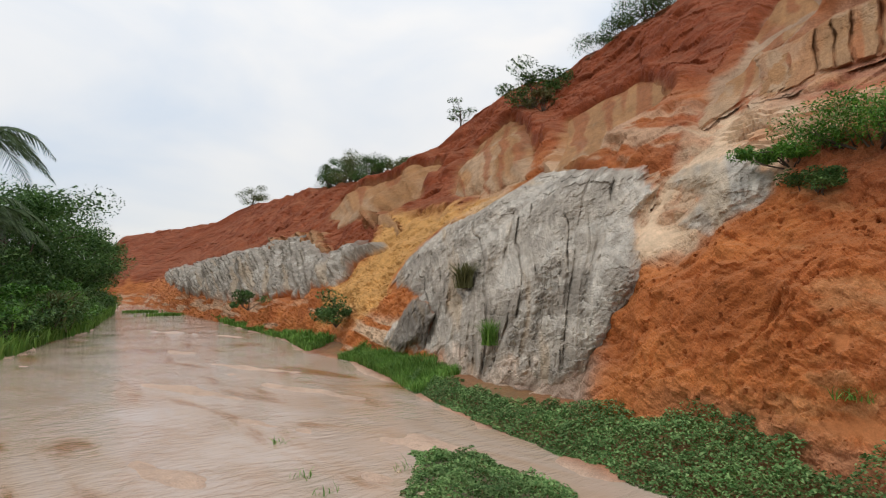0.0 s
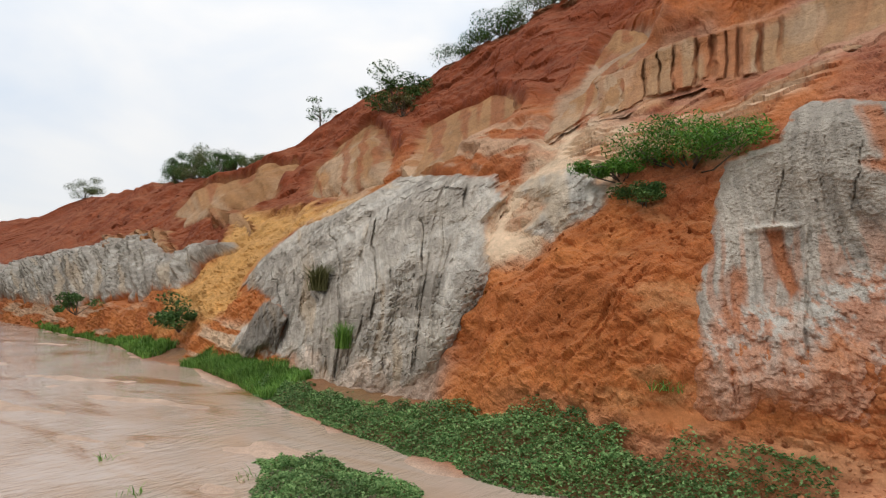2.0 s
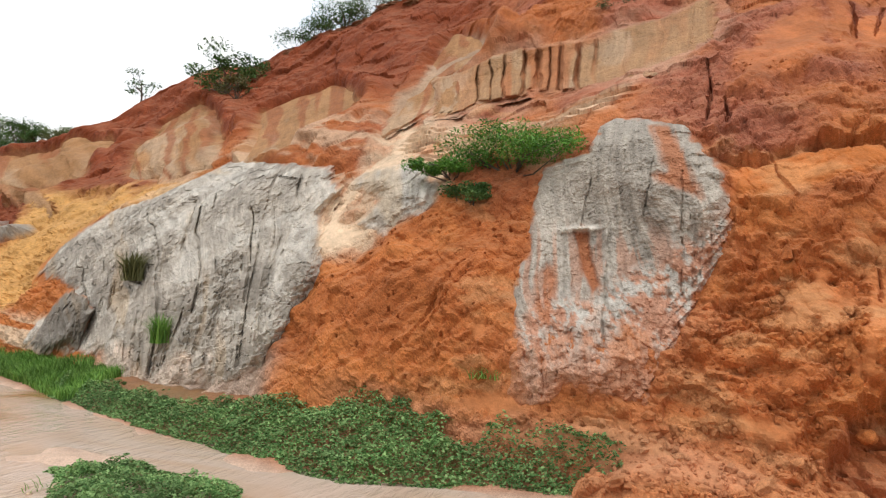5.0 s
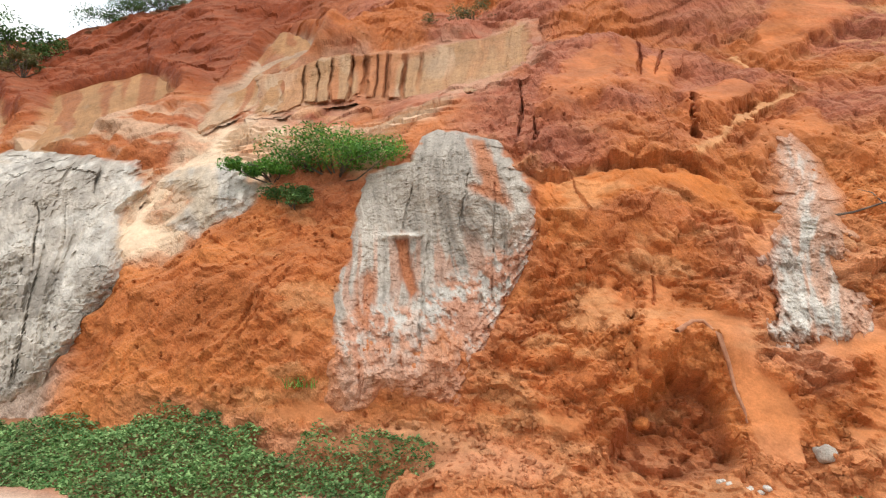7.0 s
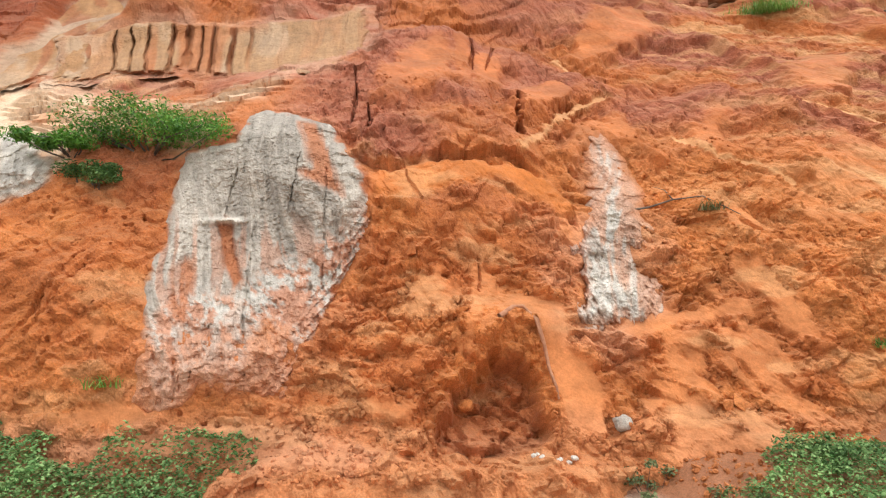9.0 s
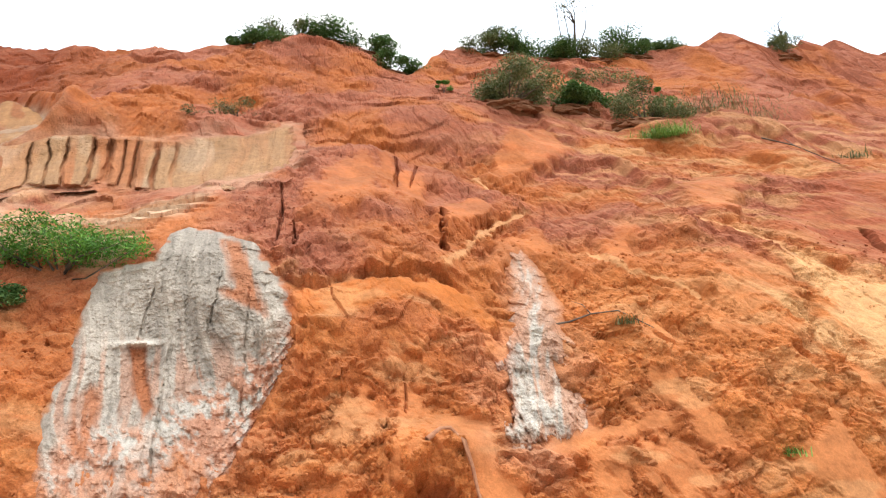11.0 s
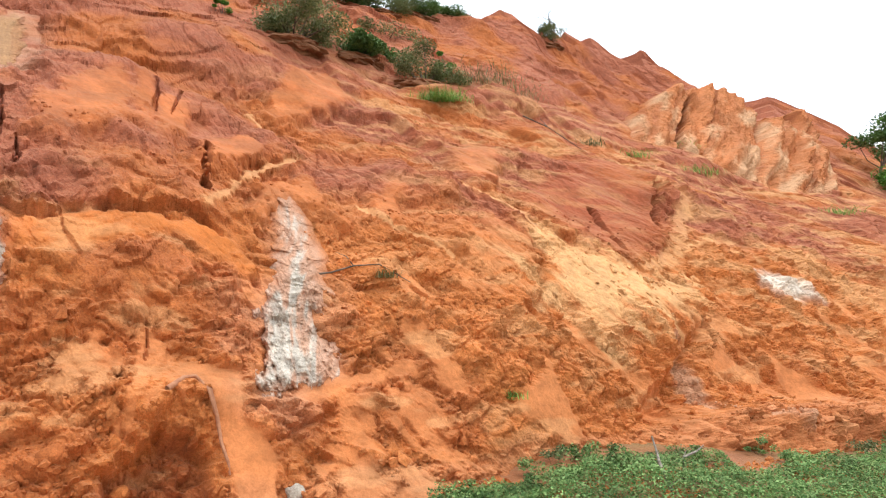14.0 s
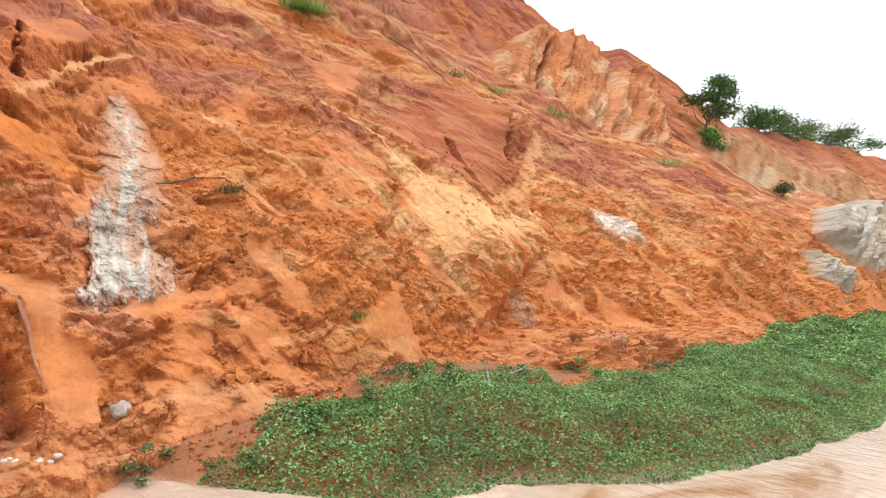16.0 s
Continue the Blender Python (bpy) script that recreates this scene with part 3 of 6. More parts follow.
BARS = [(-6.1, 3.7, 1.0, 0.30), (-9.5, 4.6, 1.6, 0.22), (-7.6, 3.0, 1.0, 0.18), (-4.9, 2.9, 0.6, 0.25), (-13, 5.0, 2.2, 0.3), (-11, 3.0, 2.0, 0.2), (-18, 4.5, 3.0, 0.35), (-5.6, 1.7, 1.2, 0.2), (-26, 6.5, 4, 0.5), (-2.6, 3.8, 0.7, 0.12)]


def lane(pairs, x):
    return np.interp(x, *np.array(pairs, float).T)


def mean_face(x, z):
    y = sum(np.interp(z + d, SLOPE_Z, SLOPE_Y) for d in (-0.3, 0, 0.3)) / 3
    return y + sum(np.interp(x + d, BEND_X, BEND_Y) for d in (-1.5, 0, 1.5)) / 3


def crest(x):
    z = np.interp(x, CREST_X, CREST_Z)
    far = 0.2
    east = smooth(15, 18, x) * smooth(37, 34, x)
    for kx, kh, kw in ((18.0, 0.4, 0.5), (21.5, 0.8, 0.22), (23.1, 0.8, 0.26), (26.4, 0.8, 0.3), (35.0, 0.5, 0.3), (6.0, 0.35, 0.4), (15.6, 0.4, 0.5)):
        z = z + kh * (0.6 + 0.5 * vnoise(x / 0.2, 0 * x, 79)) * np.exp(-((x - kx) / kw) ** 8)     # knobs left standing on the skyline
    blocky = smooth(0.45, 0.55, vnoise(x / 0.9, x * 0 + 1.5, 73)) + 0.6 * smooth(0.5, 0.6, vnoise(x / 0.45, x * 0 + 2.5, 74)) - 0.6
    return z + (0.45 * east + 0.18) * blocky + far * fbm(x / 1.7, x * 0 + 3.3, 4, 71) + 0.12 * fbm(x / 0.35, x * 0 + 7.7, 2, 75)


def broad_relief(x, z):
    """Swells and hollows in metres, outward positive; shared by soil and rock."""
    return 0.40 * fbm(x / 3.6, z / 2.6, 3, 11) * smooth(0.3, 2.5, z + 0.5) + 0.10 * fbm(x / 1.1, z / 1.0, 3, 23)


def spot(x, z, cx, cz, rx, rz):
    return np.exp(-((x - cx) / rx) ** 2 - ((z - cz) / rz) ** 2)


def trail(points, x, z):
    """Metres from a line of places on the face."""
    x, z = np.asarray(x, float), np.asarray(z, float)
    out = np.full(x.shape, 9.0)
    px, pz = np.array(points).T
    m = (x > px.min() - 0.8) & (x < px.max() + 0.8) & (z > pz.min() - 0.8) & (z < pz.max() + 0.8)
    for (ax, az), (bx, bz) in zip(points, points[1:]):
        t = np.clip(((x[m] - ax) * (bx - ax) + (z[m] - az) * (bz - az)) / ((bx - ax) ** 2 + (bz - az) ** 2), 0, 1)
        out[m] = np.minimum(out[m], np.hypot(x[m] - ax - t * (bx - ax), z[m] - az - t * (bz - az)))
    return out


ROCKS = (GREY_MAIN, GREY_SIDE, GREY_FACE, WHITE_RIB, PALE_BAND, PALE_TOP, BLUFF_MID, BLUFF_LEFT, BLUFF_FAR, GREY_FAR,
         BLUFF_EAST, BLUFF_EAST_B, BLUFF_EAST_C, GREY_EAST, GREY_CHIP, DARK_KNOB, PALE_BLOCK)


def rock_cover(x, z):
    m = np.zeros(np.shape(x))
    for o in ROCKS:
        m = np.maximum(m, smooth(-0.15, 0.25, inside(o, x, z)))
    return m


def placed(x, z, out):
    """Where the face stands when pushed outward by out metres."""
    return np.stack([x, mean_face(x, z) - 0.78 * out, z + 0.45 * out], -1)


def pushed_to_eye(x, z, out):
    """Harder rock: pushed out towards the camera's place, so its outline holds in that view."""
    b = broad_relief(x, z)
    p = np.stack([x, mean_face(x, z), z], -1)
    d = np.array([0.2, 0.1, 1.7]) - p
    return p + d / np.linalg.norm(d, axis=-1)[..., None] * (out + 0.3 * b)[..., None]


def lumps(x, z, size, seed, fill=0.75):
    """Rounded lumps lying on the face, each with its own height."""
    d, t = cells(x / size, z / (size * 0.72), seed)
    r = 0.28 + 0.42 * t
    return size * np.sqrt(np.clip(1 - (d / r) ** 2, 0, 1)) * (t < fill) * (0.35 + 0.5 * t)


def fall_lines(x, z):
    """A number that stays the same down a rill: rills lean away from the middle of the face."""
    return x + 0.85 * np.tanh((x - 1.0) / 2.5) * np.minimum(z, 9) + 0.18 * fbm(x / 0.9, z / 0.9, 2, 81)


def shelves(x, z, height, wander, seed):
    """Thin layers broken off in ragged little scarps; -0.5 to 0.5."""
    q = z / height + wander * fbm(x / (4 * height), z / (4 * height), 4, seed)
    f = q - np.floor(q)
    return (f - smooth(0.0, 0.14, f)) * smooth(-0.15, 0.35, fbm(x / (5 * height), z / (3 * height), 3, seed + 5))


def facets(x, z, size, seed):
    """Broken faces: every block a plane of its own tilt; about -0.5 to 0.5 of size."""
    u, w = x / size + 0.25 * fbm(x / size, z / size, 2, seed + 2), z / (0.8 * size)
    ix, iz = np.floor(u), np.floor(w)
    best, h = np.full(np.shape(u), 9.0), np.zeros(np.shape(u))
    for dx, dz in itertools.product((-1, 0, 1), (-1, 0, 1)):
        cx, cz = ix + dx, iz + dz
        ox, oz = u - cx - lattice(cx, cz, seed), w - cz - lattice(cx, cz, seed + 5)
        d = np.hypot(ox, oz)
        near = d < best
        best = np.where(near, d, best)
        h = np.where(near, ox * (lattice(cx, cz, seed + 7) - 0.5) * 1.3 + oz * (lattice(cx, cz, seed + 9) - 0.75) * 1.3 + (lattice(cx, cz, seed + 11) - 0.5) * 0.7, h)
    return size * h


def scales(u, w, su, sw, seed, fill=0.8):
    """Clods like scales: smooth above, broken off sharply below; 0 to 0.6 of a cell."""
    u, w = u / su, w / sw
    iu, iw = np.floor(u), np.floor(w)
    h = np.zeros(np.shape(u))
    for du, dw in itertools.product((-1, 0, 1), (-1, 0, 1)):
        cu, cw = iu + du, iw + dw
        r = 0.30 + 0.45 * lattice(cu, cw, seed + 9)
        ou, ow = (u - cu - lattice(cu, cw, seed)) / r, (w - cw - lattice(cu, cw, seed + 5)) / r
        k = r * np.sqrt(np.clip(1 - ou * ou - ow * ow, 0, 1)) * (0.62 - 0.45 * ow)
        h = np.maximum(h, np.where(lattice(cu, cw, seed + 3) < fill, k, 0))
    return h


def sand_pockets(x, z):
    """Where fine sand has run down and lies smooth."""
    lean = fall_lines(x, z)
    wild = smooth(0.30, 0.50, fbm(lean / 0.5, z / 0.8, 4, 121)) * smooth(3.2, 2.2, z) * smooth(0.9, 1.6, x + 0.6 * z) * 0.8
    n = 0.05 * fbm(x / 0.18, z / 0.18, 4, 125)
    m = smooth(-0.02, 0.05, inside(CHUTE, x, z) + n)
    for o in SAND_RUNS:
        m = np.maximum(m, smooth(-0.03, 0.06, inside(o, x, z) + n))
    m = np.maximum(m, 0.75 * smooth(-0.1, 0.3, inside(SAND_SLOPE, x, z) + 5 * n))
    return np.maximum(m, wild)


def sand_lines(x, z):
    m = np.zeros(np.shape(x))
    n = 0.07 * fbm(x / 0.2, z / 0.16, 4, 127, 0.65)
    for pts, w in SAND_LINES:
        m = np.maximum(m, smooth(w, w * 0.35, trail(pts, x, z) + n * min(w / 0.06, 2.2)))
    return m


def blocks(x, z):
    """Bare red blocks standing between the slumps: 0 outside, 1 well inside."""
    m = np.zeros(np.shape(x))
    n = 0.16 * fbm(x / 0.3, z / 0.3, 4, 129, 0.6)
    for o in BLOCKS:
        m = np.maximum(m, smooth(-0.08, 0.18, inside(o, x, z) + n))
    return m


def calmness(x, z):
    """Where the ground is smooth: sand, bare faces, terrace; 0 to 1."""
    fan = np.maximum(smooth(0.0, 0.3, inside(SAND_FAN, x, z)) * 0.8, smooth(0.0, 0.2, inside(CREAM, x, z)))
    calm = np.maximum(np.maximum(fan, 0.93 * sand_pockets(x, z)), 0.8 * sand_lines(x, z))
    calm = np.maximum(calm, 0.75 * smooth(-0.1, 0.3, inside(RED_SLAB, x, z) + 0.1 * fbm(x / 0.5, z / 0.5, 3, 131)))
    calm = np.maximum(calm, 0.72 * smooth(-0.02, 0.08, inside(ORANGE_FACE, x, z) + 0.05 * fbm(x / 0.2, z / 0.15, 3, 133)))
    calm = np.maximum(calm, 0.8 * smooth(0, 0.08, inside(TERRACE, x, z)))
    calm = np.maximum(calm, 0.7 * smooth(-0.3, 0.1, inside(STRATA, x, z)))
    return calm


def soil_relief(x, z):
    """Slumped and rilled soil: clods, rills, smooth fans, bare blocks."""
    wx, wz = x + 0.09 * fbm(x / 0.4, z / 0.4, 3, 301), z + 0.07 * fbm(x / 0.4, z / 0.4, 3, 305)
    lean = fall_lines(wx, wz)
    upper = smooth(3.0, 5.0, z)
    east, west = smooth(3.6, 6.5, x + 0.3 * z), smooth(-0.6, -1.6, x)
    loose = smooth(-0.45, 0.45, fbm(x / 1.1, z / 0.8, 4, 41))
    clods = (0.15 * scales(wx, wz, 0.50, 0.36, 53, 0.5) * (1 - 0.7 * west) + 0.24 * scales(wx + 3, wz, 0.22, 0.17, 55, 0.5) * (1 - 0.5 * west)
             + (0.18 * loose * scales(wx + 5, wz, 0.12, 0.09, 57, 0.55) + 0.07 * loose * scales(wx + 7, wz, 0.06, 0.05, 59, 0.6)) * (1 - 0.6 * west))
    runs = 0.20 * scales(lean, wz, 0.34, 0.55, 61, 0.6) + 0.14 * scales(lean + 3, wz, 0.15, 0.22, 63, 0.6) + 0.09 * scales(wx + 5, wz, 0.07, 0.08, 65, 0.6)
    drift = 0.06 * scales(lean, wz, 0.20, 0.50, 67, 0.6) + 0.05 * scales(lean + 3, wz, 0.09, 0.15, 69, 0.6)
    ragged = smooth(-0.3, 0.4, fbm(x / 1.6, z / 1.2, 3, 77))
    high = 0.26 * scales(wx, wz, 1.1, 0.8, 71, 0.6) + ragged * (0.20 * scales(wx + 4, wz, 0.46, 0.34, 73, 0.6) + 0.12 * scales(wx + 6, wz, 0.24, 0.2, 75, 0.5))
    low = clods * (1 - 0.55 * east) + runs * east + drift * west
    out = low * (1 - upper) + (high * (1 - 0.4 * east) + 0.8 * runs * (0.1 + 0.9 * east) * smooth(9, 5, z)) * upper * (1 - 0.45 * smooth(-5, -8, x))
    crag = 0.06 * (1 - 0.4 * upper) * fbm(wx / 0.5, wz / 0.34, 5, 81, 0.55) + 0.03 * fbm(lean / 0.22, z / 0.5, 5, 83, 0.7) * (1 - 0.4 * upper)
    rills = (ridged(lean / 0.6, z / 2.4, 3, 85) - 0.6) * 0.09 + (ridged(lean / 0.2, z / 1.3, 3, 87) - 0.6) * 0.04
    breaks = 0.5 * (smooth(0.38, 0.54, vnoise(wx / 1.25 + 0.2 * z, wz / 0.8, 101) + 0.05 * fbm(x / 0.2, z / 0.2, 3, 105)) - 0.5) * smooth(3.3, 4.2, z) * smooth(0.35, 0.6, vnoise(x / 3, z / 2, 103))
    out = out + crag + rills + 0.45 * breaks + (0.20 * facets(wx, wz, 0.15, 421) * (0.3 + 0.7 * loose) + 0.16 * facets(wx, wz, 0.36, 425)) * (1 - upper) * (1 - 0.5 * west) + 0.12 * facets(wx, wz, 0.6, 423) * upper
    calm = calmness(x, z)
    b = blocks(x, z)
    layers = z / 0.11 + 0.15 * x + 1.2 * fbm(x / 0.7, z / 0.4, 3, 135)
    s = smooth(-0.1, 0.2, inside(STRATA, x, z))
    out = (out - 0.065) * (1 - np.maximum(calm, 0.85 * b)) + 0.13 * b + 0.09 * s * (0.5 - (layers - np.floor(layers)))
    return out


def landmarks(x, z):
    """Single features of the soil face: hollow at the foot, chutes, apron."""
    n = fbm(x / 0.22, z / 0.2, 4, 143)
    hollow = smooth(-0.02, 0.09, inside(CAVE, x, z) + 0.11 * n)
    out = -0.30 * hollow * smooth(0.05, 0.45, z) + 0.10 * hollow * shelves(x, z, 0.12, 0.8, 145)
    out += 0.22 * spot(x, z, 1.45, 1.3, 0.5, 0.2) * (1 - hollow)                                   # brow above it
    out -= 0.20 * smooth(-0.02, 0.03, inside(SLAB_PIT, x, z))
    out -= 0.30 * smooth(-0.05, 0.25, inside(UNDERCUT, x, z) + 0.12 * n)
    # apron of slumped soil along the foot
    back = smooth(-1.3, -0.6, x) * smooth(2.5, 2.0, x)
    out += 0.30 * back * smooth(0.30, 0.0, z + 0.08 * fbm(x / 0.4, z / 0.2, 3, 145)) * (1 - hollow)
    out += 0.30 * (1 - back) * smooth(-1.6, -0.2, x) * smooth(0.75, 0.1, z) * (0.6 + 0.6 * fbm(x / 1.3, x * 0 + 2.2, 2, 141))
    out += (1.2 + 0.3 * n) * np.exp(-((x - 8.4) / 1.4) ** 2) * smooth(0.9, 0.0, z) + 0.6 * smooth(8.4, 10.0, x) * smooth(19, 13, x) * smooth(0.9, 0.0, z)   # tongue of soil across the bank
    # the orange slope lies over the grey rock in a rounded shoulder
    out += 0.22 * smooth(-3.2, -4.2, x) * smooth(-5.4, -4.7, x) * smooth(2.2, 1.2, z)
    for o, mid in ((BLUFF_MID, 5.6), (BLUFF_LEFT, 6.2), (BLUFF_FAR, 6.0), (PALE_TOP, 6.6)):
        out += 0.5 * np.exp(-((inside(o, x, z) + 0.35) / 0.3) ** 2) * smooth(mid - 1.0, mid + 0.8, z)
    # cleft between the two bluffs on the skyline
    out -= 0.9 * spot(x, z, 21.0, 11.6, 0.35, 2.2)
    return out


def clefts(x, z):
    """The scarp's lip, small holes and narrow cracks."""
    lip = lane(LIP, x) + 0.06 * fbm(x / 0.22, x * 0, 4, 131, 0.7)
    span = smooth(-0.05, 0.2, x) * smooth(2.3, 1.95, x)
    broken = smooth(0.25, 0.45, vnoise(x / 0.35, x * 0 + 4.5, 137))
    out = span * ((0.03 + 0.05 * broken) * smooth(lip - 0.012, lip + 0.015, z) * smooth(lip + 0.7, lip + 0.1, z)
                  - 0.05 * smooth(lip, lip - 0.05, z) * smooth(lip - 1.0, lip - 0.2, z) - (0.02 + 0.10 * broken) * smooth(lip + 0.01, lip - 0.03, z) * smooth(lip - 0.12, lip - 0.05, z))
    n = 0.03 * fbm(x / 0.15, z / 0.15, 3, 151)
    for pts, w, dep in CRACKS:
        out = out - dep * smooth(w, w * 0.45, trail(pts, x, z) + n * min(w / 0.04, 2))
    d, t = cells(x / 0.16, z / 0.13, 153)
    holes = smooth(0.17, 0.09, d) * (t < 0.35) * smooth(0.05, 0.3, fbm(x / 0.7, z / 0.6, 3, 155)) * smooth(3.2, 2.6, z) * smooth(0.25, 0.5, z)
    return out - 0.06 * holes * (1 - sand_pockets(x, z))


def soil_colour(x, z):
    n1, n2 = fbm(x / 1.8, z / 1.1, 4, 201), fbm(x / 0.5, z / 0.3, 4, 211)
    zc = np.interp(x, CREST_X, CREST_Z)
    top = smooth(0.50, 0.62, z / zc + 0.10 * n1)
    col = ORANGE + (RUST - ORANGE) * smooth(-0.2, 0.6, n1 + 0.4 * n2)[..., None]
    # upper slopes: rosier over the middle and east, brick red to the west
    west = smooth(-3.5, -7.5, x + 0.8 * n1)
    high = smooth(2.6, 4.2, z + 0.7 * n1) * (1 - west)
    up = ROSE + (RUST * 0.98 - ROSE) * smooth(-0.3, 0.8, fbm(x / 1.4, z / 1.0, 4, 221))[..., None]
    col = col + (up - col) * (0.95 * high)[..., None]
    col = col + (BRICK * (1 + 0.18 * n2[..., None]) - col) * (west * smooth(2.2, 3.4, z + 0.6 * n1) * (0.45 + 0.55 * np.maximum(smooth(4.8, 6.5, z), smooth(-10, -14, x))))[..., None]
    # thin pale streaks laid along the slope, stronger to the east
    lean = z + 0.10 * (x - 3) + 0.06 * n2
    streak = smooth(0.46, 0.70, vnoise(x / 1.4, lean / 0.10, 231) * 0.6 + 0.4 * vnoise(x / 0.45, lean / 0.25, 233))
    streak *= smooth(2, 8, x) * smooth(0.9, 2.0, z) * smooth(11, 7, z) + 0.9 * smooth(-2.0, -3.5, x) * smooth(-6.5, -4.5, x) * smooth(3.2, 3.9, z) * smooth(7, 5.5, z)
    col = col + (SANDY * 0.95 - col) * (0.55 * streak)[..., None]
    col = col + (np.array([0.50, 0.185, 0.068]) - col) * (0.7 * sand_pockets(x, z))[..., None]
    col = col + (RUST * (1 + 0.25 * n2[..., None]) - col) * (0.7 * blocks(x, z))[..., None]
    col = col + (ORANGE * np.array([1.0, 0.92, 0.75]) - col) * (0.8 * smooth(-0.05, 0.1, inside(ORANGE_FACE, x, z) + 0.06 * n2))[..., None]
    col = col + (SANDY * 0.9 - col) * (0.55 * sand_lines(x, z))[..., None]
    # the hollow's shade is painted in together with its wet brick-brown soil
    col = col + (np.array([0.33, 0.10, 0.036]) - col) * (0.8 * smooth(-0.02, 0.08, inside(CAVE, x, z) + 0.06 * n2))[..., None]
    col = col + (np.array([0.52, 0.235, 0.12]) * (1 + 0.12 * n2[..., None]) - col) * (0.75 * smooth(-0.04, 0.10, inside(TERRACE, x, z) + 0.05 * n2))[..., None]
    col = col + (np.array([0.55, 0.34, 0.22]) - col) * (0.7 * smooth(0.16, 0.06, trail(CRACKS[9][0], x, z) + 0.05 * n2))[..., None]
    pinkish = np.array([0.56, 0.33, 0.20]) + (CREAMY * 0.9 - np.array([0.56, 0.33, 0.20])) * smooth(-0.3, 0.4, fbm(x / 0.3, z / 0.15, 4, 237))[..., None]
    col = col + (pinkish - col) * (0.85 * smooth(-0.12, 0.15, inside(GULLY_SIDES, x, z) + 0.15 * n2))[..., None]
    lay = smooth(0.22, 0.55, vnoise(x / 1.1, (z + 0.1 * x) / 0.09 + 1.5 * n1, 235))
    stra = smooth(-0.15, 0.25, inside(STRATA, x, z) + 0.2 * n2)
    col = col + ((np.array([0.55, 0.30, 0.16]) + (CREAMY * 0.95 - np.array([0.55, 0.30, 0.16])) * lay[..., None]) - col) * (0.8 * stra)[..., None]
    # dusty sand on small shelves
    dust = smooth(0.35, 0.7, fbm(x / 0.7, z / 0.22, 3, 241)) * smooth(4.5, 2.5, z) * smooth(-4, -2, x)
    col = col + (SANDY * 0.9 - col) * (0.35 * dust)[..., None]
    for o, c, soft, strength in ((YELLOW, OCHRE, 0.35, 0.9), (CREAM, CREAMY, 0.14, 0.95), (SAND_FAN, SANDY, 0.25, 0.9), (RED_SLAB, BRICK * 1.15, 0.3, 0.6),
                                 (WHITE_PATCH, CHALK, 0.15, 0.9), (BLUFF_MID, TAN, 0.12, 0.8), (BLUFF_LEFT, TAN, 0.15, 0.8), (BLUFF_FAR, TAN * 0.9, 0.25, 0.8), (PALE_TOP, CREAMY * 0.6, 0.12, 0.8), (WHITE_RIB, np.array([0.60, 0.33, 0.20]), 0.45, 0.6), (GREY_FACE, np.array([0.53, 0.24, 0.12]), 0.3, 0.4), (PALE_BAND, CREAMY, 0.5, 0.35), (BLUFF_EAST_C, CREAMY, 0.6, 0.5)):
        w = smooth(-soft, soft, inside(o, x, z) + 0.28 * soft * 4 * n2 * 0.6 + (0.45 * fbm((x + 0.8 * z) / 0.22, z / 1.6, 3, 261) if o is SAND_FAN else 0))
        col = col + (c * (1 + 0.15 * n1[..., None]) - col) * (w * strength)[..., None]
    w = smooth(-15, -13.6, x) * smooth(-10.5, -11.5, x) * smooth(1.15, 0.8, z)
    lay = smooth(0.42, 0.58, vnoise(x / 3.0, z / 0.11 + 0.25 * x, 257))
    col = col + ((ORANGE + (CREAMY - ORANGE) * lay[..., None]) - col) * (0.9 * w)[..., None]
    # creamy ground round the middle outcrops, and at the foot of the western greys
    w = smooth(0.15, 0.5, fbm(x / 0.9, z / 0.25, 4, 251) + 0.15) * smooth(-3.0, -4.2, x) * smooth(-16, -9, x) * smooth(2.9, 3.4, z) * smooth(5.6, 4.4, z)
    col = col + (CREAMY * 0.9 - col) * (0.6 * w)[..., None]
    w = smooth(0.1, 0.5, fbm(x / 3, z / 0.25, 3, 255)) * smooth(-14, -18, x) * smooth(1.6, 0.9, z)
    col = col + (CREAMY * 0.9 - col) * (0.7 * w)[..., None]
    w = smooth(0.95, 0.45, z + 0.25 * n2) * smooth(-4.5, -5.4, x) * smooth(-9.8, -8.6, x)
    col = col + (np.array([0.58, 0.46, 0.36]) * (1 + 0.2 * n2[..., None]) - col) * (0.85 * w)[..., None]
    w = smooth(0.62, 0.4, z + 0.15 * n2) * smooth(-4.5, -3.0, x)   # wet silty foot
    col = col + (MUD - col) * ((0.7 - 0.35 * smooth(-1.5, 0, x)) * w)[..., None]
    return np.clip(col, 0.005, 0.95)


def soil_out(x, z, edge=1.0):
    cover = rock_cover(x, z)
    return broad_relief(x, z) + (soil_relief(x, z) + landmarks(x, z)) * (1 - 0.85 * cover) * (0.35 + 0.65 * edge) - 0.28 * cover ** 3 * (1 - smooth(-2.3, -2.1, x) * smooth(0.5, 0.3, x) * smooth(1.7, 1.1, z)) * (1 - 0.75 * smooth(-6.5, -6.0, x) * smooth(0.9, 0.5, x) * smooth(3.9, 4.3, z))


def eased(out, rounds=1):
    """Take the saw-teeth off steep breaks and leave the rest."""
    for _ in range(rounds):
        q = np.pad(out, 2, mode="edge")
        q = (q[:-4] + 4 * q[1:-3] + 6 * q[2:-2] + 4 * q[3:-1] + q[4:]) / 16
        q = (q[:, :-4] + 4 * q[:, 1:-3] + 6 * q[:, 2:-2] + 4 * q[:, 3:-1] + q[:, 4:]) / 16
        out = out + (q - out) * smooth(0.05, 0.12, np.abs(q - out))
    return out


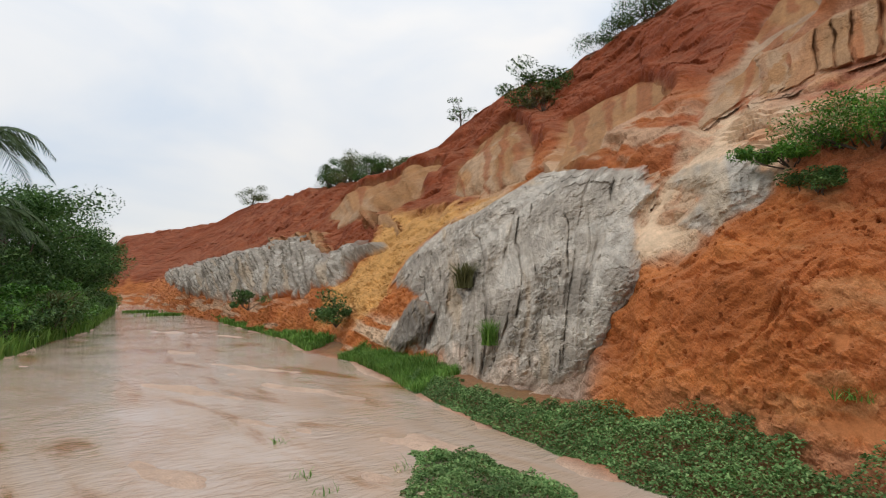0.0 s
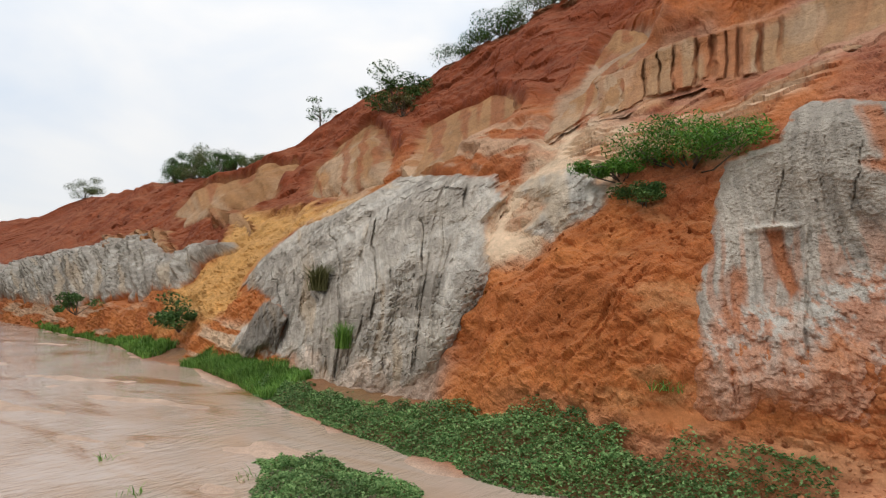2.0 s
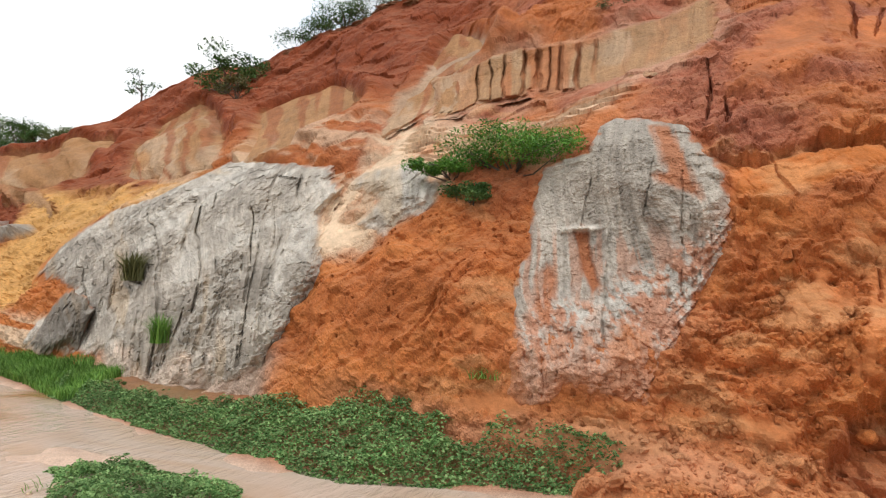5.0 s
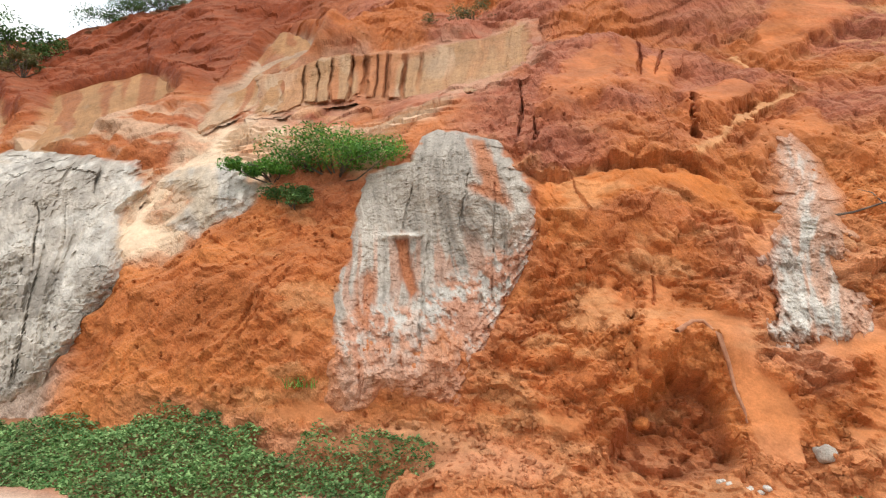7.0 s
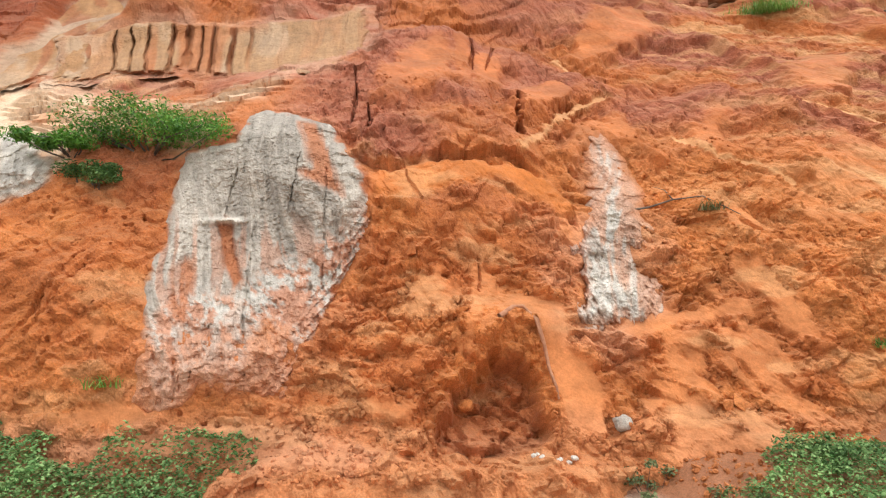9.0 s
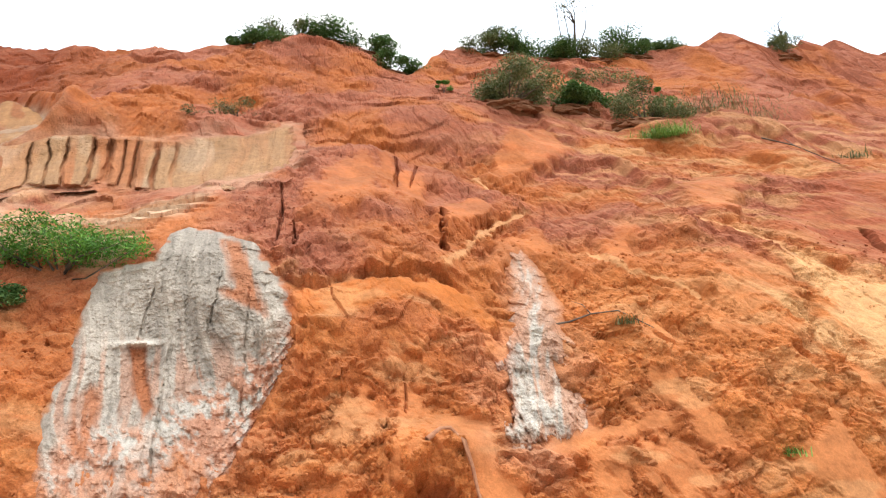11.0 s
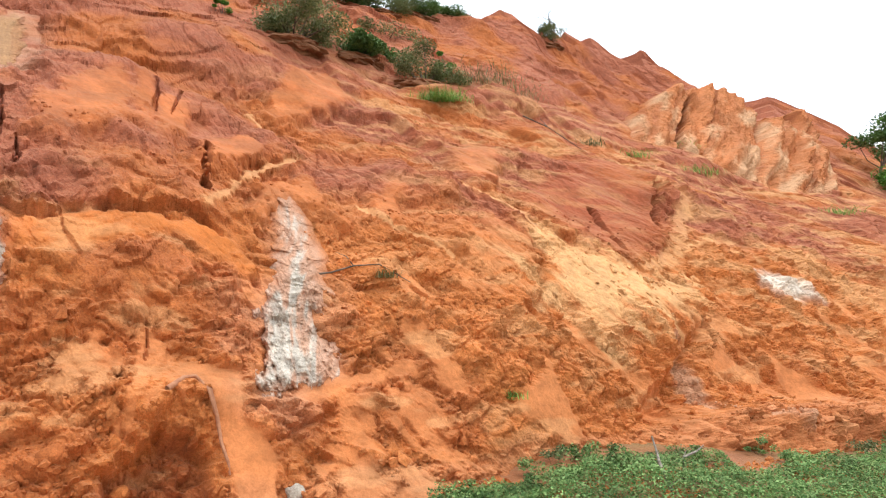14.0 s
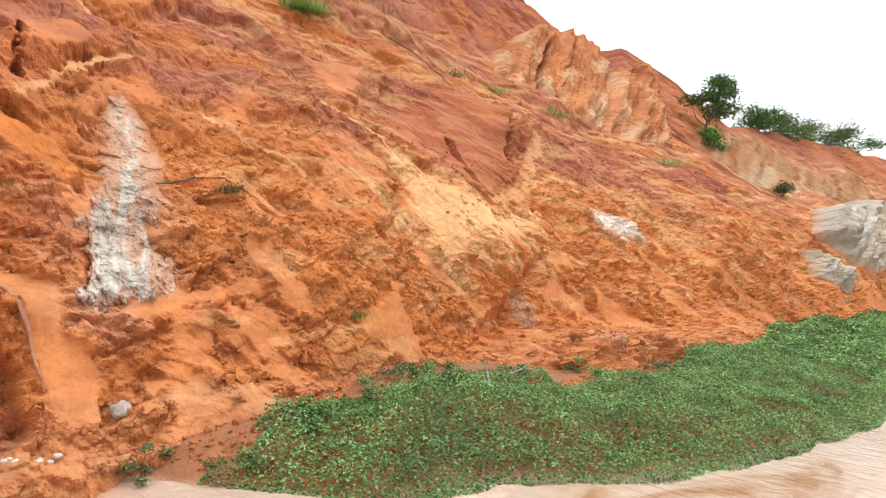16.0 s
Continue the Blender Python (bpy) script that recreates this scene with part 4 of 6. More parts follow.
def on_face(x, z):
    """Places on the soil face."""
    x, z = np.atleast_1d(np.asarray(x, float)), np.atleast_1d(np.asarray(z, float))
    return placed(x, z, soil_out(x, z))


# ------------------------------------------------------------------ cliff
def build_cliff():
    xs = spaced([(-125, 2.2), (-60, 0.5), (-30, 0.17), (-15, 0.075), (-6, 0.026), (-3, 0.017), (4.5, 0.017), (9, 0.028), (18, 0.085), (35, 0.24), (60, 0.8), (95, 2.0)])
    v = spaced([(0.0, 0.0014), (0.27, 0.0015), (0.5, 0.0034), (1.0, 0.0042)])
    x, vv = np.meshgrid(xs, v, indexing="ij")
    zc = crest(xs)[:, None]
    z = -0.25 + vv * (zc + 0.25)
    edge = smooth(1.0, 0.965, vv)
    out = eased(soil_out(x, z, edge))
    p = placed(x, z, out + (eased(out, 1) - out) * smooth(3.25, 3.7, z) + clefts(x, z) * (1 - 0.8 * rock_cover(x, z)))
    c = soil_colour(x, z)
    # the level top behind the crest
    back = np.array([0.25, 0.7, 1.6, 4, 9, 20, 60])
    rim = p[:, -1:, :]
    top = np.repeat(rim, len(back), 1)
    top[..., 1] += back
    top[..., 2] += 0.10 * np.minimum(back, 6) * 0.5 + 0.12 * fbm(top[..., 0] / 2, top[..., 1] / 2, 2, 77) - 0.004 * back ** 1.2
    p = np.concatenate([p, top], 1)
    c = np.concatenate([c, np.repeat(c[:, -1:, :], len(back), 1)], 1)
    coarse = 1 - 0.6 * np.maximum(calmness(x, z), 0.7 * blocks(x, z))
    coarse = np.concatenate([coarse, np.ones((len(xs), len(back)))], 1)
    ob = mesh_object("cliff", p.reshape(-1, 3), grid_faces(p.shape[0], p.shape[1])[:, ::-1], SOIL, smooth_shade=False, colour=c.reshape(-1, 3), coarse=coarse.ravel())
    return tagged(ob, "tall eroded cliff of orange and red laterite soil with slumped lower slopes", "cliff", kind="structure")


build_cliff()


# ------------------------------------------------------------------ outcrops
ROCK_FACE = []


def at_rock(outline, x, z):
    """A place on the face of the outcrop built from this outline."""
    for o, xs, zs, p in ROCK_FACE:
        if o is outline:
            return tuple(p[np.abs(xs - x).argmin(), np.abs(zs - z).argmin()])


def outcrop(name, outline, bulge, step, style, label, mat, group="", cuts=(), piece="buttress", warm=0.0, scale=None):
    """A body of harder rock standing out of the soil face inside its outline."""
    px, pz = np.array(outline).T
    xs = np.arange(px.min() - 0.3, px.max() + 0.3, step)
    zs = np.arange(max(pz.min() - 0.3, -0.2), pz.max() + 0.3, step * 0.7)
    x, z = np.meshgrid(xs, zs, indexing="ij")
    seed = int(abs(px[0] * 37 + pz[0] * 11)) % 900
    size = scale or (1.0 if step < 0.08 else min(step / 0.05, 6))
    n1 = fbm(x / (0.5 * size), z / (0.5 * size), 5, seed, 0.6)
    ins = inside(outline, x, z) + (0.15 if style in ("crumbled", "slab") else 0.09) * size * n1 * (1 if style not in ("slab", "crumbled") else 0.7 * smooth(1.5, 0.9, z) + 0.2) + (0.03 * size + 0.07 * size * fbm((x + 0.4 * z) / (0.35 * size), z / (1.6 * size), 4, seed + 62, 0.6) if style == "smoothed" else 0.05 + 0.16 * fbm(x / 0.12, z / 0.2, 4, seed + 47, 0.7) * smooth(2.6, 1.8, z) if style == "crumbled" else 0)
    if style == "wall":
        ins = np.minimum(ins, crest(x) - z - 0.25)
    if scale == 1.25:          # a broken skyline of short pillars along the long bluff
        ins = ins - 0.45 * smooth(0.45, 0.55, vnoise(x / 0.9, z * 0, seed + 33)) * vnoise(x / 0.5, z * 0, seed + 35) - 0.5 * np.clip(0.35 - np.abs(x + 22.6 + 1.3 * (2.2 - z)), 0, 1)
    crisp = {"slab": 0.10, "columns": 0.10, "wall": 0.25, "smoothed": 0.3, "fluted": 0.22, "crumbled": 0.25}[style]
    rim = smooth(-0.04 * size, crisp * size, ins)
    h = np.clip((z - pz.min()) / (pz.max() - pz.min()), 0, 1)
    stand = {"slab": (1.25 * h - 0.15) * (1 - 0.3 * smooth(-0.7, 0.1, x)), "columns": 0.2 + 1.1 * h, "wall": 0.1 + 1.0 * h, "fluted": 0.30 + 0.95 * h}.get(style, 1.0)
    if scale == 1.25:
        stand = stand * smooth(-76, -45, x)
    out = broad_relief(x, z) + bulge * stand * rim - 0.22 * size * smooth(0.05 * size, -0.15 * size, ins)
    if style in ("slab", "fluted", "crumbled"):
        out = out + 0.5 * soil_relief(x, z) * smooth(0.35 * size, 0.0, ins)
    u0 = x * np.mean(mean_face(px, pz)) / mean_face(x, z)     # constant along one bearing from the camera, so ribs look upright in its view
    warp = u0 + 0.16 * size * fbm(x / (0.8 * size), z / (1.6 * size), 2, seed + 3)
    if cuts == "thirds":
        cuts = tuple(np.quantile(warp[ins > 0], (0.33, 0.66)))
    if style == "fluted":      # rain-cut grey rock: steep ribs and runnels
        warp = warp - 0.12 * (z - 2) * np.tanh((x - px.mean()) / 2)
        flute = ridged(warp / (0.8 * size), z / (5.0 * size), 2, seed + 5)
        fine = ridged(warp / (0.17 * size), z / (1.2 * size), 3, seed + 7)
        rise = smooth(0.02 * size, 0.35 * size, ins)
        out = out + rise * min(size, 2.2) * (0.50 * (flute - 0.62) + 0.16 * (fine - 0.55) + 0.10 * scales(warp, z, 0.24 * size, 0.5 * size, seed + 4) + 0.06 * scales(x, z, 0.11 * size, 0.12 * size, seed + 6) + 0.10 * facets(warp, z / 2.0, 0.3, seed + 8))
        bed = (z + 0.12 * (x - px.mean()) * 0.3 + 0.22 * n1) / (0.26 * size)
        out = out + 0.10 * size ** 0.5 * rise * smooth(0.66, 0.85, h + 0.15 * n1) * smooth(-0.2, 0.3, fbm(x / 0.9, z / 0.4, 3, seed + 17)) * (0.5 - (bed - np.floor(bed)))
        strata = z / (0.15 * size) + 0.05 * x + 0.9 * n1
        out = out + 0.075 * rim * size ** 0.5 * (strata - np.floor(strata) - 0.5) * smooth(-0.2, 0.3, fbm(x / size, z / size, 2, seed + 10))
        groove = smooth(0.84, 0.97, ridged(warp / (0.42 * size), z / (2.6 * size), 2, seed + 12))
        out = out - 0.13 * groove * rise * min(size, 2.5)
        cut = smooth(0.95, 0.99, 1 - np.abs(2 * vnoise(warp / (1.5 * size), z / (6 * size), seed + 9) - 1))
        out = out - 0.07 * cut * rise
        c = GREY * 1.06 * (1 + 0.16 * fbm(x / (1.2 * size), z / (0.8 * size), 3, seed + 11))[..., None]
        c = c + (CHALK * 0.8 - c) * (0.6 * smooth(0.05, 0.5, fbm(x / (0.35 * size), z / (0.3 * size), 4, seed + 13) + 0.3 * fbm(x / size, z / size, 2, seed + 14)))[..., None]
        warm = smooth(0.35, 0.75, fbm(warp / (0.5 * size), z / (1.6 * size), 3, seed + 15))
        c = c + (BUFF - c) * (0.5 * warm)[..., None]
        c = c * (0.84 if scale == 1.25 else 0.55 if outline is DARK_KNOB else 1.0)
        toe = smooth(0.16, 0.04, h + 0.10 * n1)
        c = c + (np.array([0.66, 0.50, 0.38]) - c) * (0.7 * toe)[..., None]
        c = c * (1 + 0.22 * fbm(warp / (0.08 * size), z / (0.22 * size), 3, seed + 16, 0.7))[..., None]
    elif style == "slab":      # smooth upright grey face, pink and white rubble below
        low = smooth(-0.22, 0.12, 1.62 + 0.42 * (x + 1.0) - z + 0.30 * n1)
        edge = smooth(0.30, 0.0, ins) * smooth(-1.0, -0.2, x) * smooth(2.6, 2.2, z)       # layered flank
        streak = fbm(warp / 0.07, z / 1.1, 4, seed + 7, 0.7)
        wide = ridged(warp / 0.36, z / 3.2, 3, seed + 6)
        out = out + rim * (0.045 * streak + 0.12 * (wide - 0.6) + 0.018 * fbm(x / 0.09, z / 0.08, 4, seed + 8, 0.8))
        out = out + low * rim * (0.12 * (ridged((warp + 0.3 * z) / 0.26, z / 0.40, 4, seed + 21) - 0.6) + 0.10 * scales(x + 0.05 * n1, z, 0.20, 0.17, seed + 22) + 0.06 * scales(x, z + 0.05 * n1, 0.09, 0.075, seed + 24))
        lay = (x + 0.75 * (1.9 - z) + 0.03 * n1) / 0.085
        out = out + edge * 0.06 * (lay - np.floor(lay) - 0.4)
        worn = np.zeros(x.shape)
        for o in (SLAB_RUST, SLAB_NICHE, SLAB_STAIN):
            worn = np.maximum(worn, smooth(-0.03, 0.05, inside(o, x, z) + 0.05 * n1 + 0.05 * streak))
        out = out - 0.035 * worn
        niche = smooth(-0.01, 0.03, inside(SLAB_NICHE, x, z) + 0.02 * n1)
        out = out - 0.07 * niche
        lobe = smooth(-0.06, 0.08, inside(SLAB_LOBE, x, z) + 0.06 * n1)
        out = out + lobe * (0.07 + 0.3 * soil_relief(x, z))
        lip = spot(x, z, *SLAB_NICHE[0], 0.16, 0.035) + spot(x, z, *SLAB_NICHE[1], 0.14, 0.035)
        out = out + 0.07 * lip
        for cx, z0, z1, w, lean in ((-0.87, 1.05, 2.3, 0.016, -0.05), (-0.22, 1.5, 3.0, 0.013, -0.03), (-0.62, 2.3, 3.2, 0.010, 0.06), (-1.25, 2.2, 3.0, 0.010, 0.05)):
            out = out - 0.045 * smooth(w * 1.4, w * 0.3, np.abs(x - cx - lean * (z - z0) - 0.035 * n1)) * smooth(z0, z0 + 0.15, z) * smooth(z1, z1 - 0.15, z) * rim
        c = GREY * 1.06 * (1 + 0.12 * fbm(x / 0.5, z / 0.9, 3, seed + 11) + 0.24 * streak)[..., None]
        pink = smooth(-0.18, 0.30, fbm((warp + 0.25 * z) / 0.10, z / 0.15, 5, seed + 23, 0.75) + 0.35 * n1)
        rub = CHALK * 0.66 + (np.array([0.50, 0.26, 0.165]) - CHALK * 0.66) * pink[..., None]
        c = c + (rub - c) * np.maximum(low, 0.8 * edge)[..., None]
        drip = smooth(0.25, 0.5, fbm(warp / 0.06, z / 0.9, 3, seed + 25)) * smooth(2.5, 2.0, z) * (1 - low)
        c = c + (np.array([0.47, 0.24, 0.15]) - c) * (0.65 * drip)[..., None]
        c = c + (np.array([0.43, 0.165, 0.075]) - c) * (np.maximum((0.9 - 0.35 * smooth(0.0, 0.5, streak)) * worn, niche))[..., None]
        c = c + (ORANGE - c) * (0.8 * lobe)[..., None]
        c = c + (CHALK - c) * np.clip(lip * 0.9, 0, 0.9)[..., None]
        fade = smooth(1.45, 0.75, z + 0.35 * fbm(x / 0.2, z / 0.2, 4, seed + 27, 0.7))
        c = c + (np.array([0.54, 0.28, 0.17]) - c) * (0.8 * fade)[..., None]
    elif style == "crumbled":  # white, broken into lumps
        d1, t1 = cells(warp / 0.10, z / 0.17, seed + 41)
        rib = ridged((warp + 0.06 * z) / 0.20, z / 1.6, 3, seed + 44)
        out = out + rim * (0.07 * (0.5 - d1) + 0.09 * facets(warp, z / 1.6, 0.09, seed + 42) + 0.24 * (rib - 0.6) + 0.07 * facets(x, z, 0.05, seed + 45) / 0.5)
        c = CHALK * (0.60 + 0.28 * t1 + 0.10 * fbm(x / 0.06, z / 0.06, 3, seed + 46))[..., None]
        c = c + (np.array([0.56, 0.30, 0.185]) - c) * (0.8 * smooth(-0.1, 0.6, 1.1 * fbm(warp / 0.12, z / 0.45, 4, seed + 43, 0.65) + 1.2 * (x - 2.78 + 0.22 * (z - 1.2))))[..., None]
    elif style == "wall":      # upright orange wall of packed earth, cream where it has flaked away
        out = out + rim * (0.3 * fbm(u0 / 1.6, z / 3.0, 3, seed + 5) + 0.10 * fbm(u0 / 0.5, z / 0.9, 4, seed + 6, 0.65) + 0.55 * (ridged(warp / 1.1, z / 6, 4, seed + 7) - 0.6))
        crack = smooth(0.94, 0.99, 1 - np.abs(2 * vnoise(warp / 2.6, z / 9, seed + 9) - 1)) * 0.12
        crack = np.maximum(crack, smooth(0.16, 0.05, np.abs(u0 - 20.2 + 0.05 * n1)) * smooth(13.6, 13.0, z))
        out = out - 1.5 * crack * rim
        c = np.array([0.50, 0.19, 0.075]) * (1 + 0.15 * fbm(u0 / 1.2, z / 0.9, 4, seed + 11))[..., None]
        flaked = smooth(-0.15, 0.6, fbm(u0 / 1.1, z / 1.3, 5, seed + 13, 0.6) + 0.7 * (0.38 - h))
        c = c + (np.array([0.62, 0.42, 0.25]) * (1 + 0.2 * fbm(u0 / 0.3, z / 0.2, 4, seed + 15))[..., None] - c) * (0.65 * flaked)[..., None]
        c = c + (np.array([0.36, 0.12, 0.05]) - c) * (0.6 * smooth(0.55, 0.8, vnoise(warp / 0.35, z / 3, seed + 17)) * (1 - flaked))[..., None]
    else:                      # "columns": pale bluff weathered into upright pillars under a harder cap
        base = TAN if style != "columns" else np.array([0.37, 0.205, 0.10])
        c = base * (1 + 0.14 * fbm(x / (1.5 * size), z / (0.5 * size), 4, seed + 53))[..., None]
        if style == "columns":
            us = u0 + 0.06 * size * fbm(x / (0.5 * size), z / (0.9 * size), 3, seed + 50)
            if outline is PALE_BAND:
                joints = np.array(BAND_JOINTS)
            else:
                at = np.arange(us.min(), us.max(), 0.34 * size)
                joints = np.stack([at + 0.2 * size * (lattice(at * 9, 0 * at, seed) - 0.5), 0.05 * size + 0 * at, 0.3 + 0.7 * lattice(at * 9, 0 * at, seed + 2)], -1)
            gap = np.zeros(x.shape)
            for ju, jw, jd in joints:
                w = jw * (0.6 + 0.8 * vnoise(z / (0.3 * size), 0 * z + ju * 7, seed + 62))
                gap = np.maximum(gap, jd * smooth(w, w * 0.25, np.abs(us - ju)))
            k = np.searchsorted(joints[:, 0], us.ravel()).reshape(us.shape).astype(float)
            own = lattice(k, 0 * k, seed + 51)
            strong = (0.30 + 0.70 * smooth(-1.7, -2.2, x)) if abs(px.mean()) < 4 else 1.0
            out = out + rim * size ** 0.7 * strong * (0.26 * (own - 0.5) - 0.42 * gap) + rim * 0.05 * (ridged(warp / (0.09 * size), z / (1.4 * size), 3, seed + 58) - 0.6)
            out = out + rim * 0.05 * scales(warp, z, 0.10 * size, 0.30 * size, seed + 59)
            pale = 0.55 * smooth(0.2, 0.7, fbm(warp / (0.5 * size), z / (1.2 * size), 3, seed + 54) + 0.5 * (own - 0.4))
            c = c + (CREAMY * 0.82 - c) * (0.7 * pale)[..., None]
            rust = np.maximum(smooth(0.40, 0.70, vnoise(warp / (0.2 * size), z / (2.5 * size), seed + 55) + 0.25 * (h - 0.6)), gap) * (0.35 + 0.65 * smooth(-1.6, -2.2, x) * smooth(-4.1, -3.5, x) if abs(px.mean()) < 4 else 0.6)
            c = c + (np.array([0.40, 0.145, 0.055]) - c) * (0.85 * rust)[..., None]
            c = c * (1 + 0.14 * fbm(warp / (0.05 * size), z / (0.5 * size), 3, seed + 56))[..., None]
        else:
            out = out + rim * size ** 0.7 * (0.22 * (ridged(warp / (0.8 * size), z / (3 * size), 3, seed + 58) - 0.6) + 0.05 * (ridged(warp / (0.15 * size), z / (2 * size), 2, seed + 60) - 0.6))
            c = c + (CREAMY * 0.75 - c) * (0.55 * smooth(0.2, 0.6, 0.7 * fbm(warp / (0.5 * size), z / (1.0 * size), 4, seed + 54) + 1.1 * (0.5 - h)))[..., None]
            # red-brown streaks, crowded towards the top to paint in the overhang's shade
            c = c + (np.array([0.30, 0.10, 0.04]) - c) * (0.75 * smooth(0.62, 0.72, vnoise(warp / (0.22 * size), z / (3 * size), seed + 55) + 0.35 * (h - 0.55)))[..., None]
            c = c * (1 + 0.16 * fbm(warp / (0.12 * size), z / (0.5 * size), 4, seed + 56, 0.7))[..., None]
    grit = {"slab": 0.5, "smoothed": 0.35, "fluted": 0.8, "columns": 0.4}.get(style, 1.0) * size ** 0.6
    out = out + rim * grit * (0.042 * fbm(x / (0.13 * size), z / (0.10 * size), 4, seed + 71, 0.85) + 0.10 * facets(x / size, z / size, 0.12, seed + 73))
    soil = soil_colour(x, z)
    k = {"slab": 0.4 + 2.0 * smooth(1.5, 1.0, z), "crumbled": 2.2, "smoothed": 0.3}.get(style, 1.0)
    c = soil + (c - soil) * smooth(-0.06 * size * k, 0.10 * size * k, ins + 0.05 * size * fbm(x / (0.12 * size), z / (0.1 * size), 3, seed + 61))[..., None]
    if style in ("slab", "crumbled"):
        out = eased(out, 1)
    # nearer rocks move along the camera's rays to fit its view
    p = pushed_to_eye(x, z, out) if abs(px.mean()) < 12 else placed(x, z, out)
    ROCK_FACE.append((outline, xs, zs, p))
    keep = ins > (-0.10 if style == "crumbled" else -0.22 * size)
    f = grid_faces(len(xs), len(zs))
    f = f[keep.ravel()[f].all(1)]
    places, colours = p.reshape(-1, 3), np.clip(c, 0.01, 0.9).reshape(-1, 3)
    fx = (u0 if style == "wall" else warp if cuts else x).ravel()[f].mean(1)
    bounds = [-1e9, *cuts, 1e9]
    body = new(name) if cuts else None
    for lo, hi in zip(bounds, bounds[1:]):
        g = f[(fx >= lo) & (fx < hi)]
        if not len(g):
            continue
        used = np.unique(g)
        new_index = np.zeros(keep.size, int)
        new_index[used] = np.arange(len(used))
        ob = mesh_object(piece if cuts else name, places[used], new_index[g][:, ::-1], mat, body, smooth_shade=False, colour=colours[used])
    return tagged(body or ob, label, "rock outcrop", group)


outcrop("rock_outcrop", GREY_MAIN, 0.34, 0.024, "fluted", "large grey sandstone outcrop cut by rain runnels, standing at the stream", GREY_ROCK, "grey outcrops", (-11.6, -10.2, -8.9, -7.7, -6.6, -5.5))
outcrop("rock_outcrop", GREY_SIDE, 0.28, 0.025, "fluted", "small grey fluted sandstone outcrop beside a cream sand gully", GREY_ROCK, "grey outcrops", (-4.2, -3.65))
outcrop("rock_outcrop", GREY_FACE, 0.19, 0.016, "slab", "upright grey sandstone slab with pink and white rubble at its foot", GREY_ROCK, "grey outcrops", (-1.45, -0.85, -0.25), "slab")
outcrop("rock_outcrop", GREY_FAR, 0.35, 0.075, "fluted", "long low grey sandstone bluff with pillared edge along the stream", GREY_ROCK, "grey outcrops", (-60, -48, -40, -34, -29, -25, -21.5), scale=1.25)
outcrop("rock_outcrop", GREY_EAST, 1.2, 0.15, "fluted", "pale grey rounded sandstone outcrop low on the far slope", GREY_ROCK, "grey outcrops", "thirds", scale=1.6)
outcrop("rock_outcrop", GREY_CHIP, 0.4, 0.08, "fluted", "small grey rock rib showing through orange soil", GREY_ROCK, "grey outcrops", scale=1.2)
outcrop("rock_outcrop", DARK_KNOB, 0.9, 0.03, "fluted", "dark weathered knob of rock at the foot of the grey outcrop", GREY_ROCK, "grey outcrops", "thirds")
for pillars in FAR_PILLARS:
    outcrop("pale_bluff", pillars, 0.4, 0.09, "columns", "short pale sandstone pillars on top of the far grey bluff", PALE_ROCK, "pale bluffs", "thirds", "pillar", scale=2.2)
outcrop("white_outcrop", WHITE_RIB, 0.12, 0.013, "crumbled", "crumbling chalk-white rib of rock in orange soil", PALE_ROCK, "", (2.45, 2.8), "lump")
outcrop("pale_bluff", PALE_BAND, 0.36, 0.022, "columns", "pale buff sandstone band weathered into upright pillars", PALE_ROCK, "pale bluffs", (-4.3, -3.5, -2.9, -2.3, -1.7, -1.0), "pillar")
outcrop("pale_bluff", PALE_BLOCK, 0.30, 0.03, "smoothed", "square pale sandstone block with scratched face", PALE_ROCK, "pale bluffs", "thirds", scale=0.6)
outcrop("pale_bluff", PALE_TOP, 0.12, 0.05, "smoothed", "cream sandstone slope tapering down from a pale bluff", PALE_ROCK, "pale bluffs", "thirds")
outcrop("pale_bluff", BLUFF_MID, 0.22, 0.06, "smoothed", "smooth tan sandstone face below red cliff", PALE_ROCK, "pale bluffs", "thirds")
outcrop("pale_bluff", BLUFF_LEFT, 0.3, 0.09, "smoothed", "tan and cream triangular sandstone face under the red crest", PALE_ROCK, "pale bluffs", "thirds")
outcrop("pale_bluff", BLUFF_FAR, 0.25, 0.15, "smoothed", "brown sandstone face on the distant cliff", PALE_ROCK, "pale bluffs", "thirds")
outcrop("pale_bluff", BLUFF_EAST, 0.9, 0.07, "wall", "orange earth bluff flaked to cream with a dark cleft", PALE_ROCK, "pale bluffs", (18.4, 20.2, 24.0), "buttress")
outcrop("pale_bluff", BLUFF_EAST_B, 1.0, 0.08, "wall", "peaked orange earth bluff with brown streaks on the skyline", PALE_ROCK, "pale bluffs", (27.5,), "buttress")
outcrop("pale_bluff", BLUFF_EAST_C, 0.15, 0.14, "smoothed", "cream sandstone shoulder on the distant slope", PALE_ROCK, "pale bluffs", "thirds")


